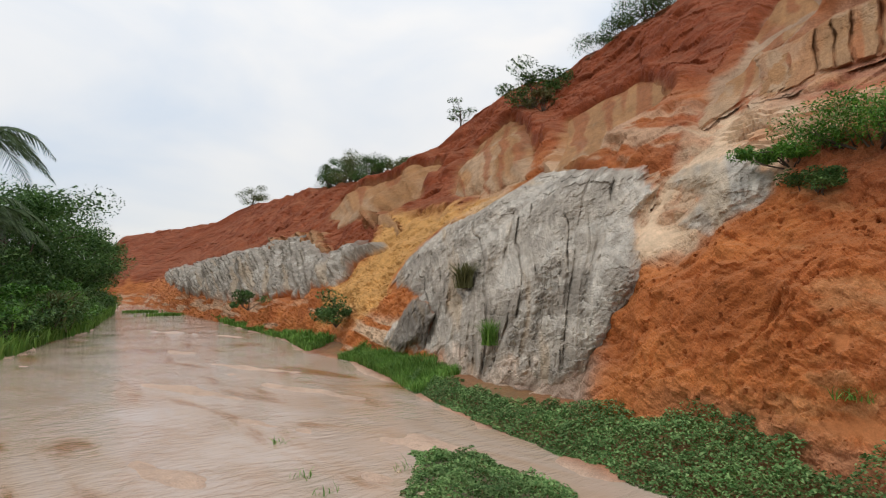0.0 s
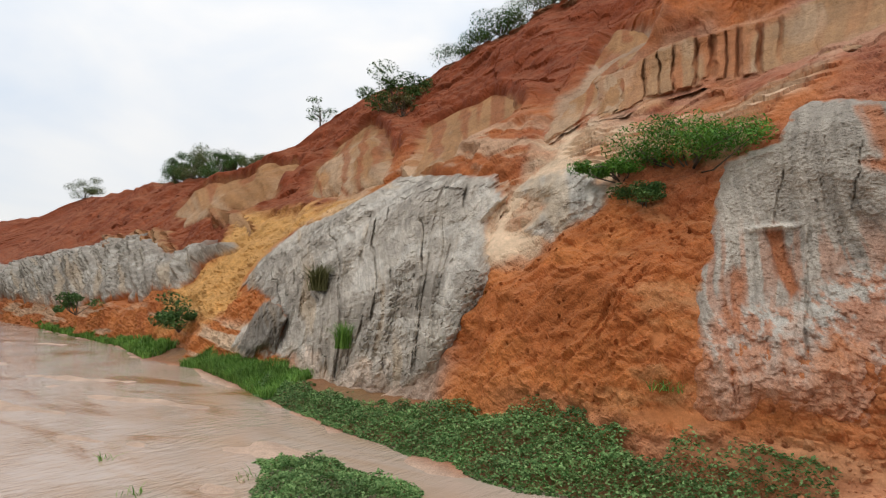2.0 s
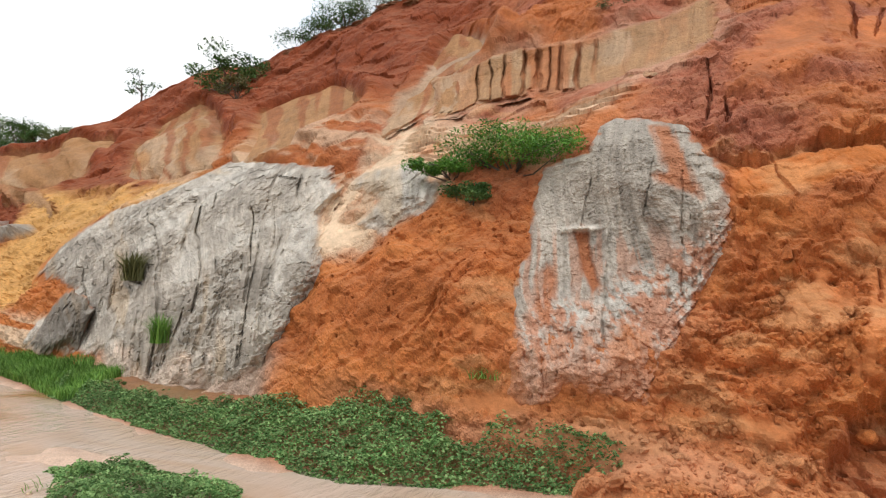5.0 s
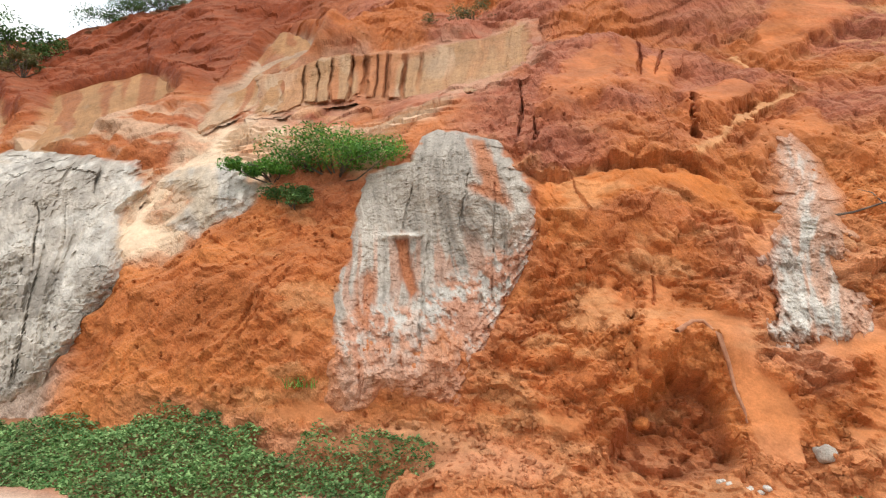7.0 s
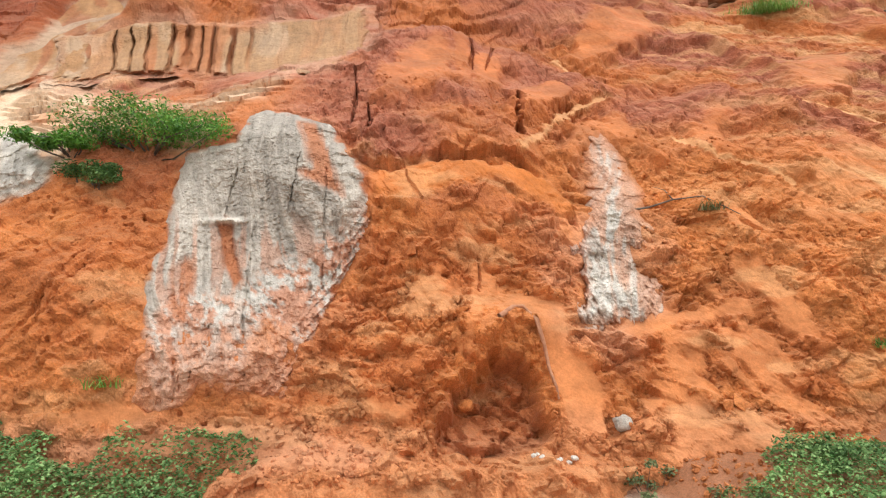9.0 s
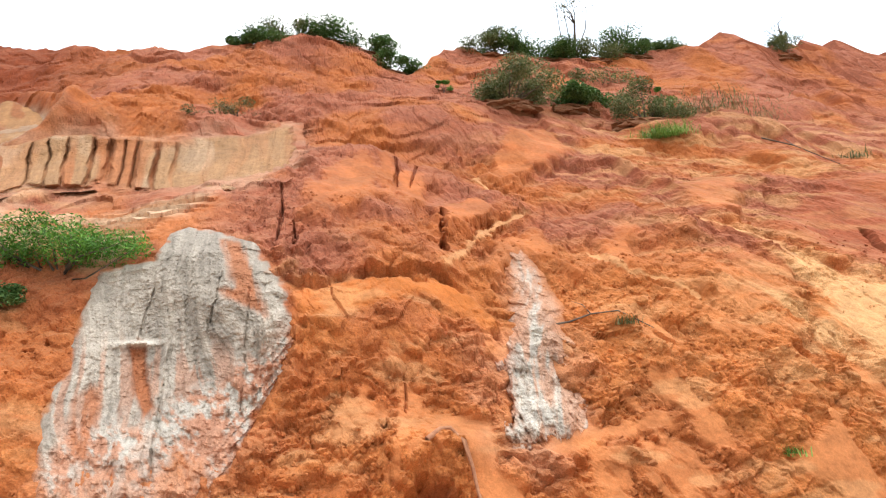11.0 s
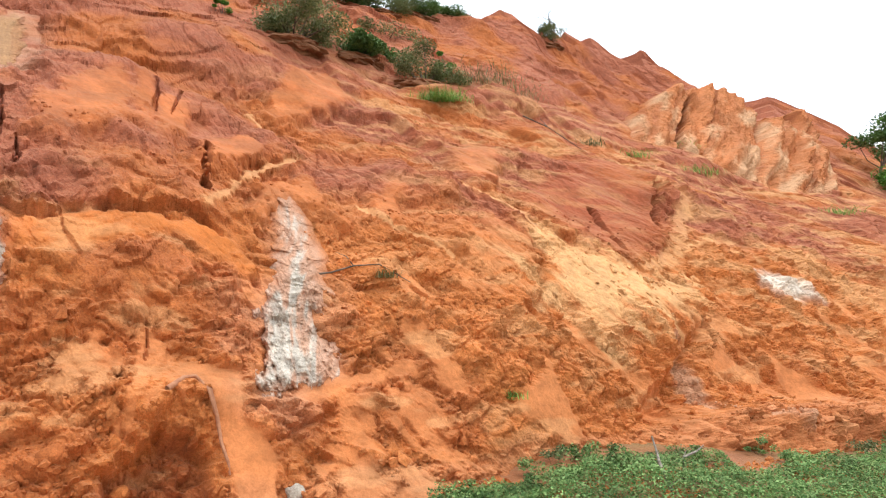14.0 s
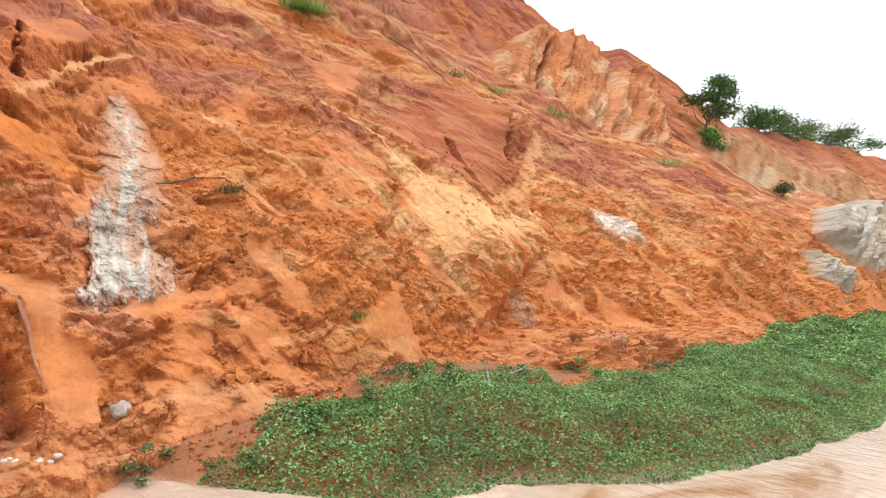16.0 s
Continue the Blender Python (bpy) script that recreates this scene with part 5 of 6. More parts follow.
# ------------------------------------------------------------------ stream bed, banks and water
def ground_height(x, y):
    """Bed below the water, bars just above it, banks on both sides."""
    s, l = lane(SHORE, x), lane(LEFT_SHORE, x)
    bed = -0.05 + 0.045 * fbm(x / 2.4 + 0.3 * y, y / 1.1, 4, 401)
    for cx, cy, rx, ry in BARS:
        bed = bed + 0.075 * np.exp(-(((x - cx) + 0.4 * (y - cy)) / rx) ** 2 - ((y - cy - 0.3 * (x - cx)) / ry) ** 2) * (0.8 + 0.5 * fbm(x / 0.5, y / 0.3, 3, 403))
    right = y - s + 0.25 * fbm(x / 0.8, y / 0.8, 3, 405)
    left = l - y + 0.6 * fbm(x / 2.5, y / 2.5, 3, 407)
    bank_r = 0.02 + 0.14 * smooth(0, 0.8, right) + 0.10 * np.clip(right, 0, 3)
    mud = smooth(-2.5, -1.5, x) * smooth(4.5, 3.5, x) * smooth(-0.12, 0.08, right)
    bank_r = bank_r + mud * (0.05 * fbm(x / 0.3, y / 0.3, 5, 409, 0.75) + 0.05 * lumps(x, y, 0.22, 413) + 0.08 * lumps(x, y, 0.09, 415))
    bank_l = 0.02 + 0.5 * smooth(0, 1.5, left) + 0.02 * np.clip(left, 0, 40)
    z = np.where(right > 0, bank_r, bed * smooth(0.0, -0.5, right) + 0.02 * smooth(-0.5, 0, right))
    return np.where(left > 0, bank_l, z)


def build_ground():
    xs = spaced([(-700, 80), (-140, 6), (-50, 1.0), (-15, 0.2), (-8, 0.09), (-2, 0.05), (3, 0.05), (9, 0.09), (16, 0.3), (60, 2), (140, 10), (700, 90)])
    ys = spaced([(-700, 80), (-60, 6), (-12, 1.0), (0, 0.08), (4.5, 0.05), (6.5, 0.035), (8, 0.08), (12, 0.4), (24, 1.0), (60, 8), (700, 90)])
    x, y = np.meshgrid(xs, ys, indexing="ij")
    z = ground_height(x, y)
    n = fbm(x / 1.7, y / 1.0, 4, 411)
    c = np.array([0.52, 0.36, 0.26]) * (1 + 0.12 * n)[..., None]
    bank = smooth(-0.35, 0.05, y - lane(SHORE, x))
    c = c + (np.array([0.34, 0.135, 0.06]) * (1 + 0.2 * n)[..., None] - c) * bank[..., None]
    # stems and the shade below the creeper, put into the ground's colour
    green = smooth(-0.05, 0.15, y - lane(SHORE, x)) * np.maximum(smooth(-0.5, -1.0, x), smooth(2.6, 3.6, x)) * (0.35 + 0.5 * n)
    c = c + (np.array([0.13, 0.12, 0.05]) - c) * np.clip(green, 0, 1)[..., None]
    left = smooth(0.0, 1.2, lane(LEFT_SHORE, x) - y)
    c = c + (np.array([0.10, 0.10, 0.035]) - c) * left[..., None]
    ob = mesh_object("ground", np.stack([x, y, z], -1).reshape(-1, 3), grid_faces(len(xs), len(ys)), SILT, colour=c.reshape(-1, 3))
    return tagged(ob, "silty stream bed with low sand bars and earth banks", "ground", kind="structure")


def build_water():
    xs = spaced([(-160, 8), (-40, 1), (-10, 0.2), (10, 0.2), (20, 0.6), (90, 6)])
    ys = spaced([(-40, 4), (-8, 0.5), (0, 0.15), (8, 0.15), (14, 0.5), (30, 2)])
    x, y = np.meshgrid(xs, ys, indexing="ij")
    z = 0.004 * fbm(x / 0.9 + y * 0.4, y / 0.45, 3, 421)
    ob = mesh_object("water", np.stack([x, y, z], -1).reshape(-1, 3), grid_faces(len(xs), len(ys)), WATER)
    return tagged(ob, "shallow muddy brown stream water over silt", "water", kind="structure")


build_ground()
build_water()


# ------------------------------------------------------------------ plants
def leaf_mesh(points, sizes, seed, rise=0.6, slim=0.45):
    """Small folded leaves, one at each point, turned at random, facing mostly up by rise."""
    g = np.random.default_rng(seed)
    n = len(points)
    nrm = g.normal(size=(n, 3))
    nrm /= np.linalg.norm(nrm, axis=1)[:, None]
    nrm[:, 2] = np.abs(nrm[:, 2]) + rise
    nrm /= np.linalg.norm(nrm, axis=1)[:, None]
    a = np.cross(nrm, g.normal(size=(n, 3)))
    a /= np.linalg.norm(a, axis=1)[:, None] + 1e-9
    b = np.cross(nrm, a)
    s = np.asarray(sizes).reshape(-1, 1) * np.ones((n, 1))
    v = np.stack([points - a * s * 0.5, points - b * s * slim * 0.5 + nrm * s * 0.12 + a * s * 0.05,
                  points + a * s * 0.5 - nrm * s * 0.08, points + b * s * slim * 0.5 + nrm * s * 0.12 + a * s * 0.05], 1)
    return v.reshape(-1, 3), np.arange(4 * n).reshape(n, 4)


def blade_mesh(points, heights, seed, width=0.012, lean=0.45):
    """Grass blades: two-part bent strips, tapering."""
    g = np.random.default_rng(seed)
    n = len(points)
    t = g.uniform(0, 2 * np.pi, n)
    side = np.stack([np.cos(t), np.sin(t), 0 * t], -1)
    drift = np.stack([np.sin(t + g.normal(0, 0.5, n)), -np.cos(t), 0 * t], -1) * (lean * g.uniform(0.2, 1.3, n))[:, None]
    h = np.asarray(heights).reshape(-1, 1) * np.ones((n, 1))
    w = width * (0.6 + 0.8 * g.random((n, 1)))
    mid = points + h * 0.6 * np.array([0, 0, 1.0]) + drift * h * 0.3
    tip = points + h * 0.95 * np.array([0, 0, 1.0]) + drift * h
    v = np.stack([points - side * w, points + side * w, mid + side * w * 0.8, mid - side * w * 0.8, tip + side * w * 0.12, tip - side * w * 0.12], 1)
    i = np.arange(n)[:, None] * 6
    return v.reshape(-1, 3), np.concatenate([i + [0, 1, 2, 3], i + [3, 2, 4, 5]])


def branches(base, ends, r, g, sides=5):
    """Stems from a base to several ends, with a bend each."""
    out = []
    for e in ends:
        base_v, end_v = Vector(base), Vector(e)
        mid = base_v.lerp(end_v, 0.5) + Vector(g.normal(0, 0.10, 3)) * (end_v - base_v).length
        out.append(tube([base_v, mid, end_v], [r, r * 0.6, r * 0.22], sides))
    return joined(out)


def cloud_of(g, n, k):
    """Points thick at the middle, none straying far."""
    d = g.normal(size=(n, 3))
    r = np.linalg.norm(d, axis=1)[:, None]
    return d / r * np.minimum(r, 1.9) * k


def sod_lump(radii, parent, seed):
    """Dark ragged turf that the roots hold together."""
    bm = bmesh.new()
    bmesh.ops.create_icosphere(bm, subdivisions=4, radius=1)
    for v in bm.verts:
        k = 1 + 0.35 * noise.noise(v.co * 2.2 + Vector((seed, 0, 0))) + 0.22 * noise.noise(v.co * 7) + 0.12 * noise.noise(v.co * 19)
        v.co = Vector((v.co.x * radii[0], v.co.y * radii[1], v.co.z * radii[2] - 0.8 * radii[2])) * k
    me = bpy.data.meshes.new("sod")
    bm.to_mesh(me)
    bm.free()
    layer = me.color_attributes.new("strata", "FLOAT_COLOR", "POINT")
    layer.data.foreach_set("color", np.tile([0.25, 0.11, 0.055, 1.0], len(me.vertices)).astype(np.float32))
    me.materials.append(SOIL)
    ob = new("sod", me)
    ob.parent = parent


def shrub(name, at, spread, height, leaves, leaf, mat, label, seed, group="", clumps=14, slim=0.4, twig=0.012, category="shrub", leanto=(0, 0, 0), sod=None):
    """A bush: stems fan out from the root to leafy clumps."""
    g = np.random.default_rng(seed)
    root = new(name)
    root.location = at
    d = g.normal(size=(clumps, 3))
    d /= np.linalg.norm(d, axis=1)[:, None]
    d[:, 2] = np.abs(d[:, 2])
    ends = d * (np.array([spread, spread * 0.8, height * 0.8]) * g.uniform(0.45, 1.15, (clumps, 1))) + [0, 0, height * 0.15] + np.array(leanto)
    for e in ends:
        mesh_object("stem", *branches((0, 0, -0.1), [e], twig * (1 + height), g, 4), BARK, root)
    if sod:
        sod_lump(sod, root, seed)
    per = leaves // clumps
    cloud = []
    for e in ends:
        k = g.uniform(0.12, 0.27) * spread
        cloud.append(e + cloud_of(g, int(per * g.uniform(0.5, 1.5)), np.array([k, k, k * 0.6])))
    cloud = np.concatenate(cloud)
    cloud[:, 2] = np.maximum(cloud[:, 2], 0.02)
    lv, lf = leaf_mesh(cloud, leaf * g.uniform(0.6, 1.3, len(cloud)), seed + 1, 0.4, slim)
    tagged(mesh_object("foliage", lv, lf, mat, root), kind="stuff")
    return tagged(root, label, category, group)


def tuft(name, at, spread, height, blades, mat, label, seed, group="", width=0.008, lean=0.6):
    g = np.random.default_rng(seed)
    root = new(name)
    root.location = at
    p = np.zeros((blades, 3))
    p[:, :2] = g.normal(size=(blades, 2)) * spread
    v, f = blade_mesh(p, height * g.uniform(0.4, 1.1, blades), seed + 1, width, lean)
    tagged(mesh_object("foliage", v, f, mat, root), kind="stuff")
    return tagged(root, label, "grass", group)


def tree(name, at, height, spread, leaves, leaf, label, seed, group="", mat=None, crown_low=0.35, clumps=26, lean=0.1):
    """Tapered trunk, forking limbs and a crown of leafy clumps with gaps."""
    g = np.random.default_rng(seed)
    root = new(name)
    root.location = at
    top = np.array([g.normal(0, lean * height), g.normal(0, lean * height), height * 0.62])
    pts = [np.array([0, 0, -0.3]), top * [0.3, 0.2, 0.33], top * [0.7, 0.8, 0.7], top]
    r = 0.022 * height
    v, f = tube(pts, [r * 1.25, r, r * 0.75, r * 0.4], 8)
    mesh_object("trunk", v, f, BARK, root)
    d = g.normal(size=(clumps, 3))
    d /= np.linalg.norm(d, axis=1)[:, None]
    mid = np.array([top[0], top[1], height * (crown_low + 1) / 2])
    ends = mid + d * [spread, spread, height * (1 - crown_low) / 2] * g.uniform(0.5, 1.0, (clumps, 1))
    for e in ends[:7]:
        s = pts[1 + int(g.integers(0, 3))]
        lv, lf = branches(s, [e], r * 0.5, g, 6)
        mesh_object("limb", lv, lf, BARK, root)
    cloud = []
    for e in ends:
        k = g.uniform(0.17, 0.30) * spread
        cloud.append(e + cloud_of(g, int(leaves / clumps * g.uniform(0.5, 1.5)), np.array([k, k, k * 0.55])))
    cloud = np.concatenate(cloud)
    lv, lf = leaf_mesh(cloud, leaf * g.uniform(0.6, 1.3, len(cloud)), seed + 1, 0.5, 0.45)
    tagged(mesh_object("crown", lv, lf, mat or TREE, root), kind="stuff")
    return tagged(root, label, "tree", group)


def palm(at, height, fronds, length, label, seed, group="palms"):
    """A slim ringed trunk and arching fronds, each with its rows of leaflets."""
    g = np.random.default_rng(seed)
    root = new("palm_tree")
    root.location = at
    bend = g.normal(0, 0.08 * height, 2)
    zs = np.linspace(-0.3, height, 9)
    pts = [(bend[0] * (z / height) ** 2, bend[1] * (z / height) ** 2, z) for z in zs]
    v, f = tube(pts, [0.16 - 0.07 * max(z, 0) / height + 0.01 * (i % 2) for i, z in enumerate(zs)], 10)
    mesh_object("trunk", v, f, BARK, root)
    top = Vector(pts[-1])
    for k in range(fronds):
        t = 2 * math.pi * k / fronds + g.normal(0, 0.15)
        up = g.uniform(0.1, 0.9)
        line = []
        for q in np.linspace(0, 1, 9):
            out = length * q * (1 - 0.15 * q)
            line.append(top + Vector((math.cos(t) * out, math.sin(t) * out, length * (up * q - (0.55 + 0.5 * up) * q * q))))
        pieces = [tube(line, np.linspace(0.03, 0.006, 9), 4)]
        side = Vector((-math.sin(t), math.cos(t), 0))
        lv, lf = [], []
        for q in np.linspace(0.12, 0.99, 34):
            i = min(int(q * 8), 7)
            p = line[i].lerp(line[i + 1], q * 8 - i)
            along = (line[i + 1] - line[i]).normalized()
            ll = length * 0.24 * math.sin(math.pi * (0.15 + 0.8 * q)) + 0.1
            for sgn in (-1, 1):
                tip = p + side * sgn * ll * 0.75 + along * ll * 0.45 + Vector((0, 0, -ll * g.uniform(0.25, 0.6)))
                w = along * 0.022
                o = len(lv)
                lv += [p - w, p + w, p.lerp(tip, 0.55) + w * 0.9 + Vector((0, 0, 0.03)), tip]
                lf.append((o, o + 1, o + 2, o + 3))
        pieces.append((np.array([tuple(q) for q in lv]), np.array(lf)))
        fv, ff = joined(pieces)
        mesh_object("frond", fv, ff, PALM, root)
    return tagged(root, label, "palm tree", group)


def scatter_bank(x0, x1, back, density, seed):
    """Points on the bank between the shore and the back line, and how far each is from the rim."""
    g = np.random.default_rng(seed)
    xs = np.linspace(x0, x1, 200)
    wide = np.clip(lane(back, xs) - lane(SHORE, xs), 0, None)
    n = int(wide.mean() * (x1 - x0) * density)
    x = g.uniform(x0, x1, n * 3)
    y = g.uniform(-20, 20, n * 3)
    a, b = lane(SHORE, x) - 0.12 - 0.25 * smooth(2.5, 4, x), lane(back, x)
    y = a + (b - a) * g.random(n * 3)
    keep = g.random(n * 3) < np.clip(b - a, 0, None) / max(wide.max(), 0.01)
    x, y = x[keep][:n], y[keep][:n]
    shoreward = y - a[keep][:n] + 0.10 * fbm(x / 0.4, y / 0.4, 3, 503)
    inland = lane(back, x) - y + 0.3 * fbm(x / 0.35, y / 0.3, 4, 504, 0.65) + (0.35 + 0.45 * smooth(2, 4, x)) * fbm(x / 1.3, y / 0.6, 4, 505) - 0.1
    thin = 0.85 + 0.9 * fbm(x / 0.5, y / 0.35, 4, 507) + 0.35 * smooth(2, 3, x) - 0.45 * smooth(0.9, 0.2, inland)
    rim = np.minimum(np.minimum(shoreward, inland), thin)
    ok = rim > 0.02
    return x[ok], y[ok], rim[ok]


def creeper_bank(name, x0, x1, back, density, seed, label, tall=0.20, leaf=0.036):
    x, y, rim = scatter_bank(x0, x1, back, density, seed)
    g = np.random.default_rng(seed + 1)
    mound = smooth(0, 0.35, rim) * (0.10 + tall * np.clip(0.55 + 0.8 * fbm(x / 0.6, y / 0.5, 4, 511), 0.1, 1.5))
    toe = np.interp(y - np.interp(x, BEND_X, BEND_Y) + 0.05, SLOPE_Y, SLOPE_Z)
    z = np.maximum(np.maximum(ground_height(x, y), np.minimum(toe, 0.38)), 0) + mound * np.sqrt(g.uniform(0.15, 1, len(x)))
    v, f = leaf_mesh(np.stack([x, y, z], -1), leaf * g.uniform(0.55, 1.35, len(x)), seed + 2, 0.9, 0.62)
    ob = mesh_object(name, v, f, COVER)
    return tagged(ob, label, "ground cover", kind="stuff")


BACK_WEST = [(-9.2, 6.6), (-7, 6.3), (-5.5, 5.95), (-4.2, 6.0), (-3.4, 6.05), (-2.6, 5.7), (-1.5, 5.35), (-0.7, 5.5)]
BACK_EAST = [(2.3, 4.8), (3.2, 4.9), (4.5, 5.1), (5.4, 5.0), (5.9, 4.5), (6.8, 4.3), (7.6, 4.0), (8.2, 3.5), (8.8, 3.3), (9.6, 3.6), (10.5, 3.8), (13, 4.0), (17, 4.1), (29, 3.2)]
creeper_bank("ground_cover", -9.2, -0.6, BACK_WEST, 7000, 601, "dense low green creeper with small leaves along the stream bank", 0.14)
creeper_bank("ground_cover", 2.3, 12.0, BACK_EAST, 6000, 611, "mat of small-leaved creeper covering the flat stream bank", 0.14, 0.031)
creeper_bank("ground_cover", 12.0, 29.0, BACK_EAST, 1500, 621, "mat of small-leaved creeper on the distant bank", 0.14, 0.065)


for k in range(26):
    g = np.random.default_rng(1701 + k)
    sx = g.uniform(2.4, 10.5)
    sy = float(lane(BACK_EAST, sx)) + g.uniform(-0.5, 0.15)
    sz = max(float(ground_height(np.array([sx]), np.array([sy]))[0]), float(np.interp(sy + 0.05, SLOPE_Y, SLOPE_Z)) * 0.6)
    shrub("creeper_sprig", (sx, sy, sz), g.uniform(0.14, 0.34), g.uniform(0.10, 0.24), 420, 0.034, (COVER, BUSH, SCRUB)[k % 3], "straggling sprig of creeper on orange soil", 1703 + 3 * k, "creeper sprigs", 7, 0.55, 0.004)


def islet():
    outline = [(-5.4, 3.75), (-4.9, 4.15), (-3.5, 4.05), (-2.9, 3.6), (-3.6, 2.6), (-4.4, 2.95)]
    g = np.random.default_rng(631)
    x, y = g.uniform(-5.6, -2.7, 42000), g.uniform(2.4, 4.4, 42000)
    ins = inside(outline, x, y) + 0.10 * fbm(x / 0.3, y / 0.3, 3, 633)
    m = ins > 0
    x, y, ins = x[m], y[m], ins[m]
    z = smooth(0, 0.3, ins) * (0.06 + 0.16 * np.clip(0.5 + fbm(x / 0.35, y / 0.35, 3, 635), 0.1, 1.4)) * np.sqrt(g.uniform(0.1, 1, len(x)))
    v, f = leaf_mesh(np.stack([x, y, z], -1), 0.032 * g.uniform(0.55, 1.35, len(x)), 637, 0.9, 0.6)
    return tagged(mesh_object("ground_cover", v, f, COVER), "small islet of green creeper in the shallow water", "ground cover", kind="stuff")


islet()


def grass_strip(x0, x1, depth, density, height, width, seed, label):
    g = np.random.default_rng(seed)
    n = int(abs(x1 - x0) * depth * density)
    x = g.uniform(x0, x1, n)
    d = depth * np.clip(0.5 + 0.7 * vnoise(x / (0.12 * abs(x1 - x0)), x * 0, seed), 0.05, 1.2)
    y = lane(SHORE, x) - 0.1 + d * g.random(n)
    z = np.maximum(ground_height(x, y), 0) - 0.02
    hh = height * (0.5 + 0.7 * vnoise(x / 0.8, y / 0.5, seed + 1)) * g.uniform(0.6, 1.1, n)
    v, f = blade_mesh(np.stack([x, y, z], -1), hh, seed + 2, width, 0.5)
    return tagged(mesh_object("grass", v, f, GRASS), label, "grass", kind="stuff")


grass_strip(-13.6, -8.2, 1.3, 2400, 0.24, 0.009, 641, "bright green grass on the bank below the grey rock")
grass_strip(-30, -15.6, 3.2, 600, 0.26, 0.022, 651, "bright green grass strip at the water's edge")
grass_strip(-90, -29, 3.0, 120, 0.35, 0.06, 661, "distant grass strip along the stream")
for k, (gx, gy, gl) in enumerate(((-51.5, 10.4, 2.6), (-44.0, 10.3, 1.8))):
    g = np.random.default_rng(671 + k)
    q = np.stack([gx + gl * g.uniform(-0.5, 0.5, 700), gy + 0.5 * g.normal(size=700), 0 * np.ones(700)], -1)
    tagged(mesh_object("grass", *blade_mesh(q, 0.22 * g.uniform(0.5, 1.1, 700), 673 + k, 0.03), GRASS), "low grassy islet in the stream", "grass", kind="stuff")


def at_face(x, z, sink=0.05):
    p = on_face(x, z)[0]
    return (p[0], p[1] + sink, p[2])


def at_crest(x, back=0.4, sink=0.1):
    xx = np.array([float(x)])
    z = crest(xx)
    p = placed(xx, z, broad_relief(xx, z))[0]
    return (p[0], p[1] + back, p[2] - sink)


# bushes on the slope
shrub("bush", at_face(-2.35, 3.25), 0.80, 0.42, 9000, 0.055, BRIGHT, "sprawling bright green bush with feathery arching branches", 701, "slope bushes", 24, 0.3, leanto=(0.05, -0.2, 0.05))
shrub("bush", at_face(-3.15, 3.12), 0.40, 0.22, 1800, 0.07, BRIGHT, "low spreading green shoots beside a bush", 703, "slope bushes", 8, 0.3, leanto=(-0.15, -0.2, 0))
shrub("bush", at_face(-2.75, 2.72), 0.36, 0.26, 2600, 0.045, BUSH, "small rounded green shrub on orange soil", 705, "slope bushes", 9)
tuft("grass_tuft", at_rock(GREY_MAIN, -9.3, 1.7), 0.07, 0.5, 420, DRY, "dark grass tuft growing on grey rock", 711, "rock tufts", 0.009, 0.8)
tuft("grass_tuft", at_rock(GREY_MAIN, -7.7, 0.75), 0.05, 0.42, 260, GRASS, "thin green tuft at the foot of grey rock", 713, "rock tufts", 0.008, 0.7)
shrub("bush", at_face(-15.3, 0.75, -0.3), 0.65, 0.85, 1800, 0.10, BUSH, "dark green bush at the foot of the sand slope", 715, "slope bushes", 9)
shrub("bush", at_face(-24.5, 0.9, -0.8), 0.8, 0.8, 1000, 0.13, BUSH, "dark green shrub by the far grey bluff", 716, "slope bushes", 8)
shrub("bush", at_face(4.28, 10.3), 0.26, 0.5, 1400, 0.05, BRIGHT, "small bright green bush high on the slope", 721, "slope bushes", 6)
shrub("bush", at_face(5.7, 9.2), 1.5, 0.95, 9500, 0.11, SCRUB, "grey-green scrubby bush on an eroded mound", 723, "slope bushes", 18, 0.25, sod=(0.9, 0.6, 0.32))
shrub("bush", at_face(7.8, 9.6), 1.1, 0.75, 6500, 0.11, BUSH, "dark green bush beside dry scrub", 725, "slope bushes", 12, sod=(0.9, 0.5, 0.25))
shrub("bush", at_face(9.3, 8.6), 1.0, 1.0, 6500, 0.10, SCRUB, "dry grey-green scrub on an overhanging sod", 727, "slope bushes", 13, 0.25, sod=(1.0, 0.6, 0.35))
shrub("bush", at_face(10.0, 8.95), 0.36, 0.8, 2200, 0.055, BRIGHT, "bright green upright shrub on a sod", 729, "slope bushes", 6)
tuft("grass_tuft", at_face(9.0, 7.6), 0.30, 0.26, 1400, GRASS, "green grass hanging on the slope", 731, "slope tufts", 0.006, 1.2)
tuft("grass_tuft", at_face(10.9, 8.6), 0.6, 0.3, 900, DRY, "dry grass on the slope", 733, "slope tufts", 0.006, 1.2)
shrub("bush", at_face(-1.2, 7.95), 0.6, 0.40, 2000, 0.06, DRY, "dry scrub above the pale sandstone band", 735, "slope bushes", 8, 0.25)
shrub("bush", at_face(-1.75, 7.2), 0.4, 0.25, 900, 0.06, DRY, "sparse dry scrub on pale sandstone", 737, "slope bushes", 6, 0.25)
shrub("bush", at_face(9.8, 11.4), 0.9, 0.4, 3000, 0.10, SCRUB, "grey-green dry scrub below the crest", 739, "slope bushes", 10, 0.25)
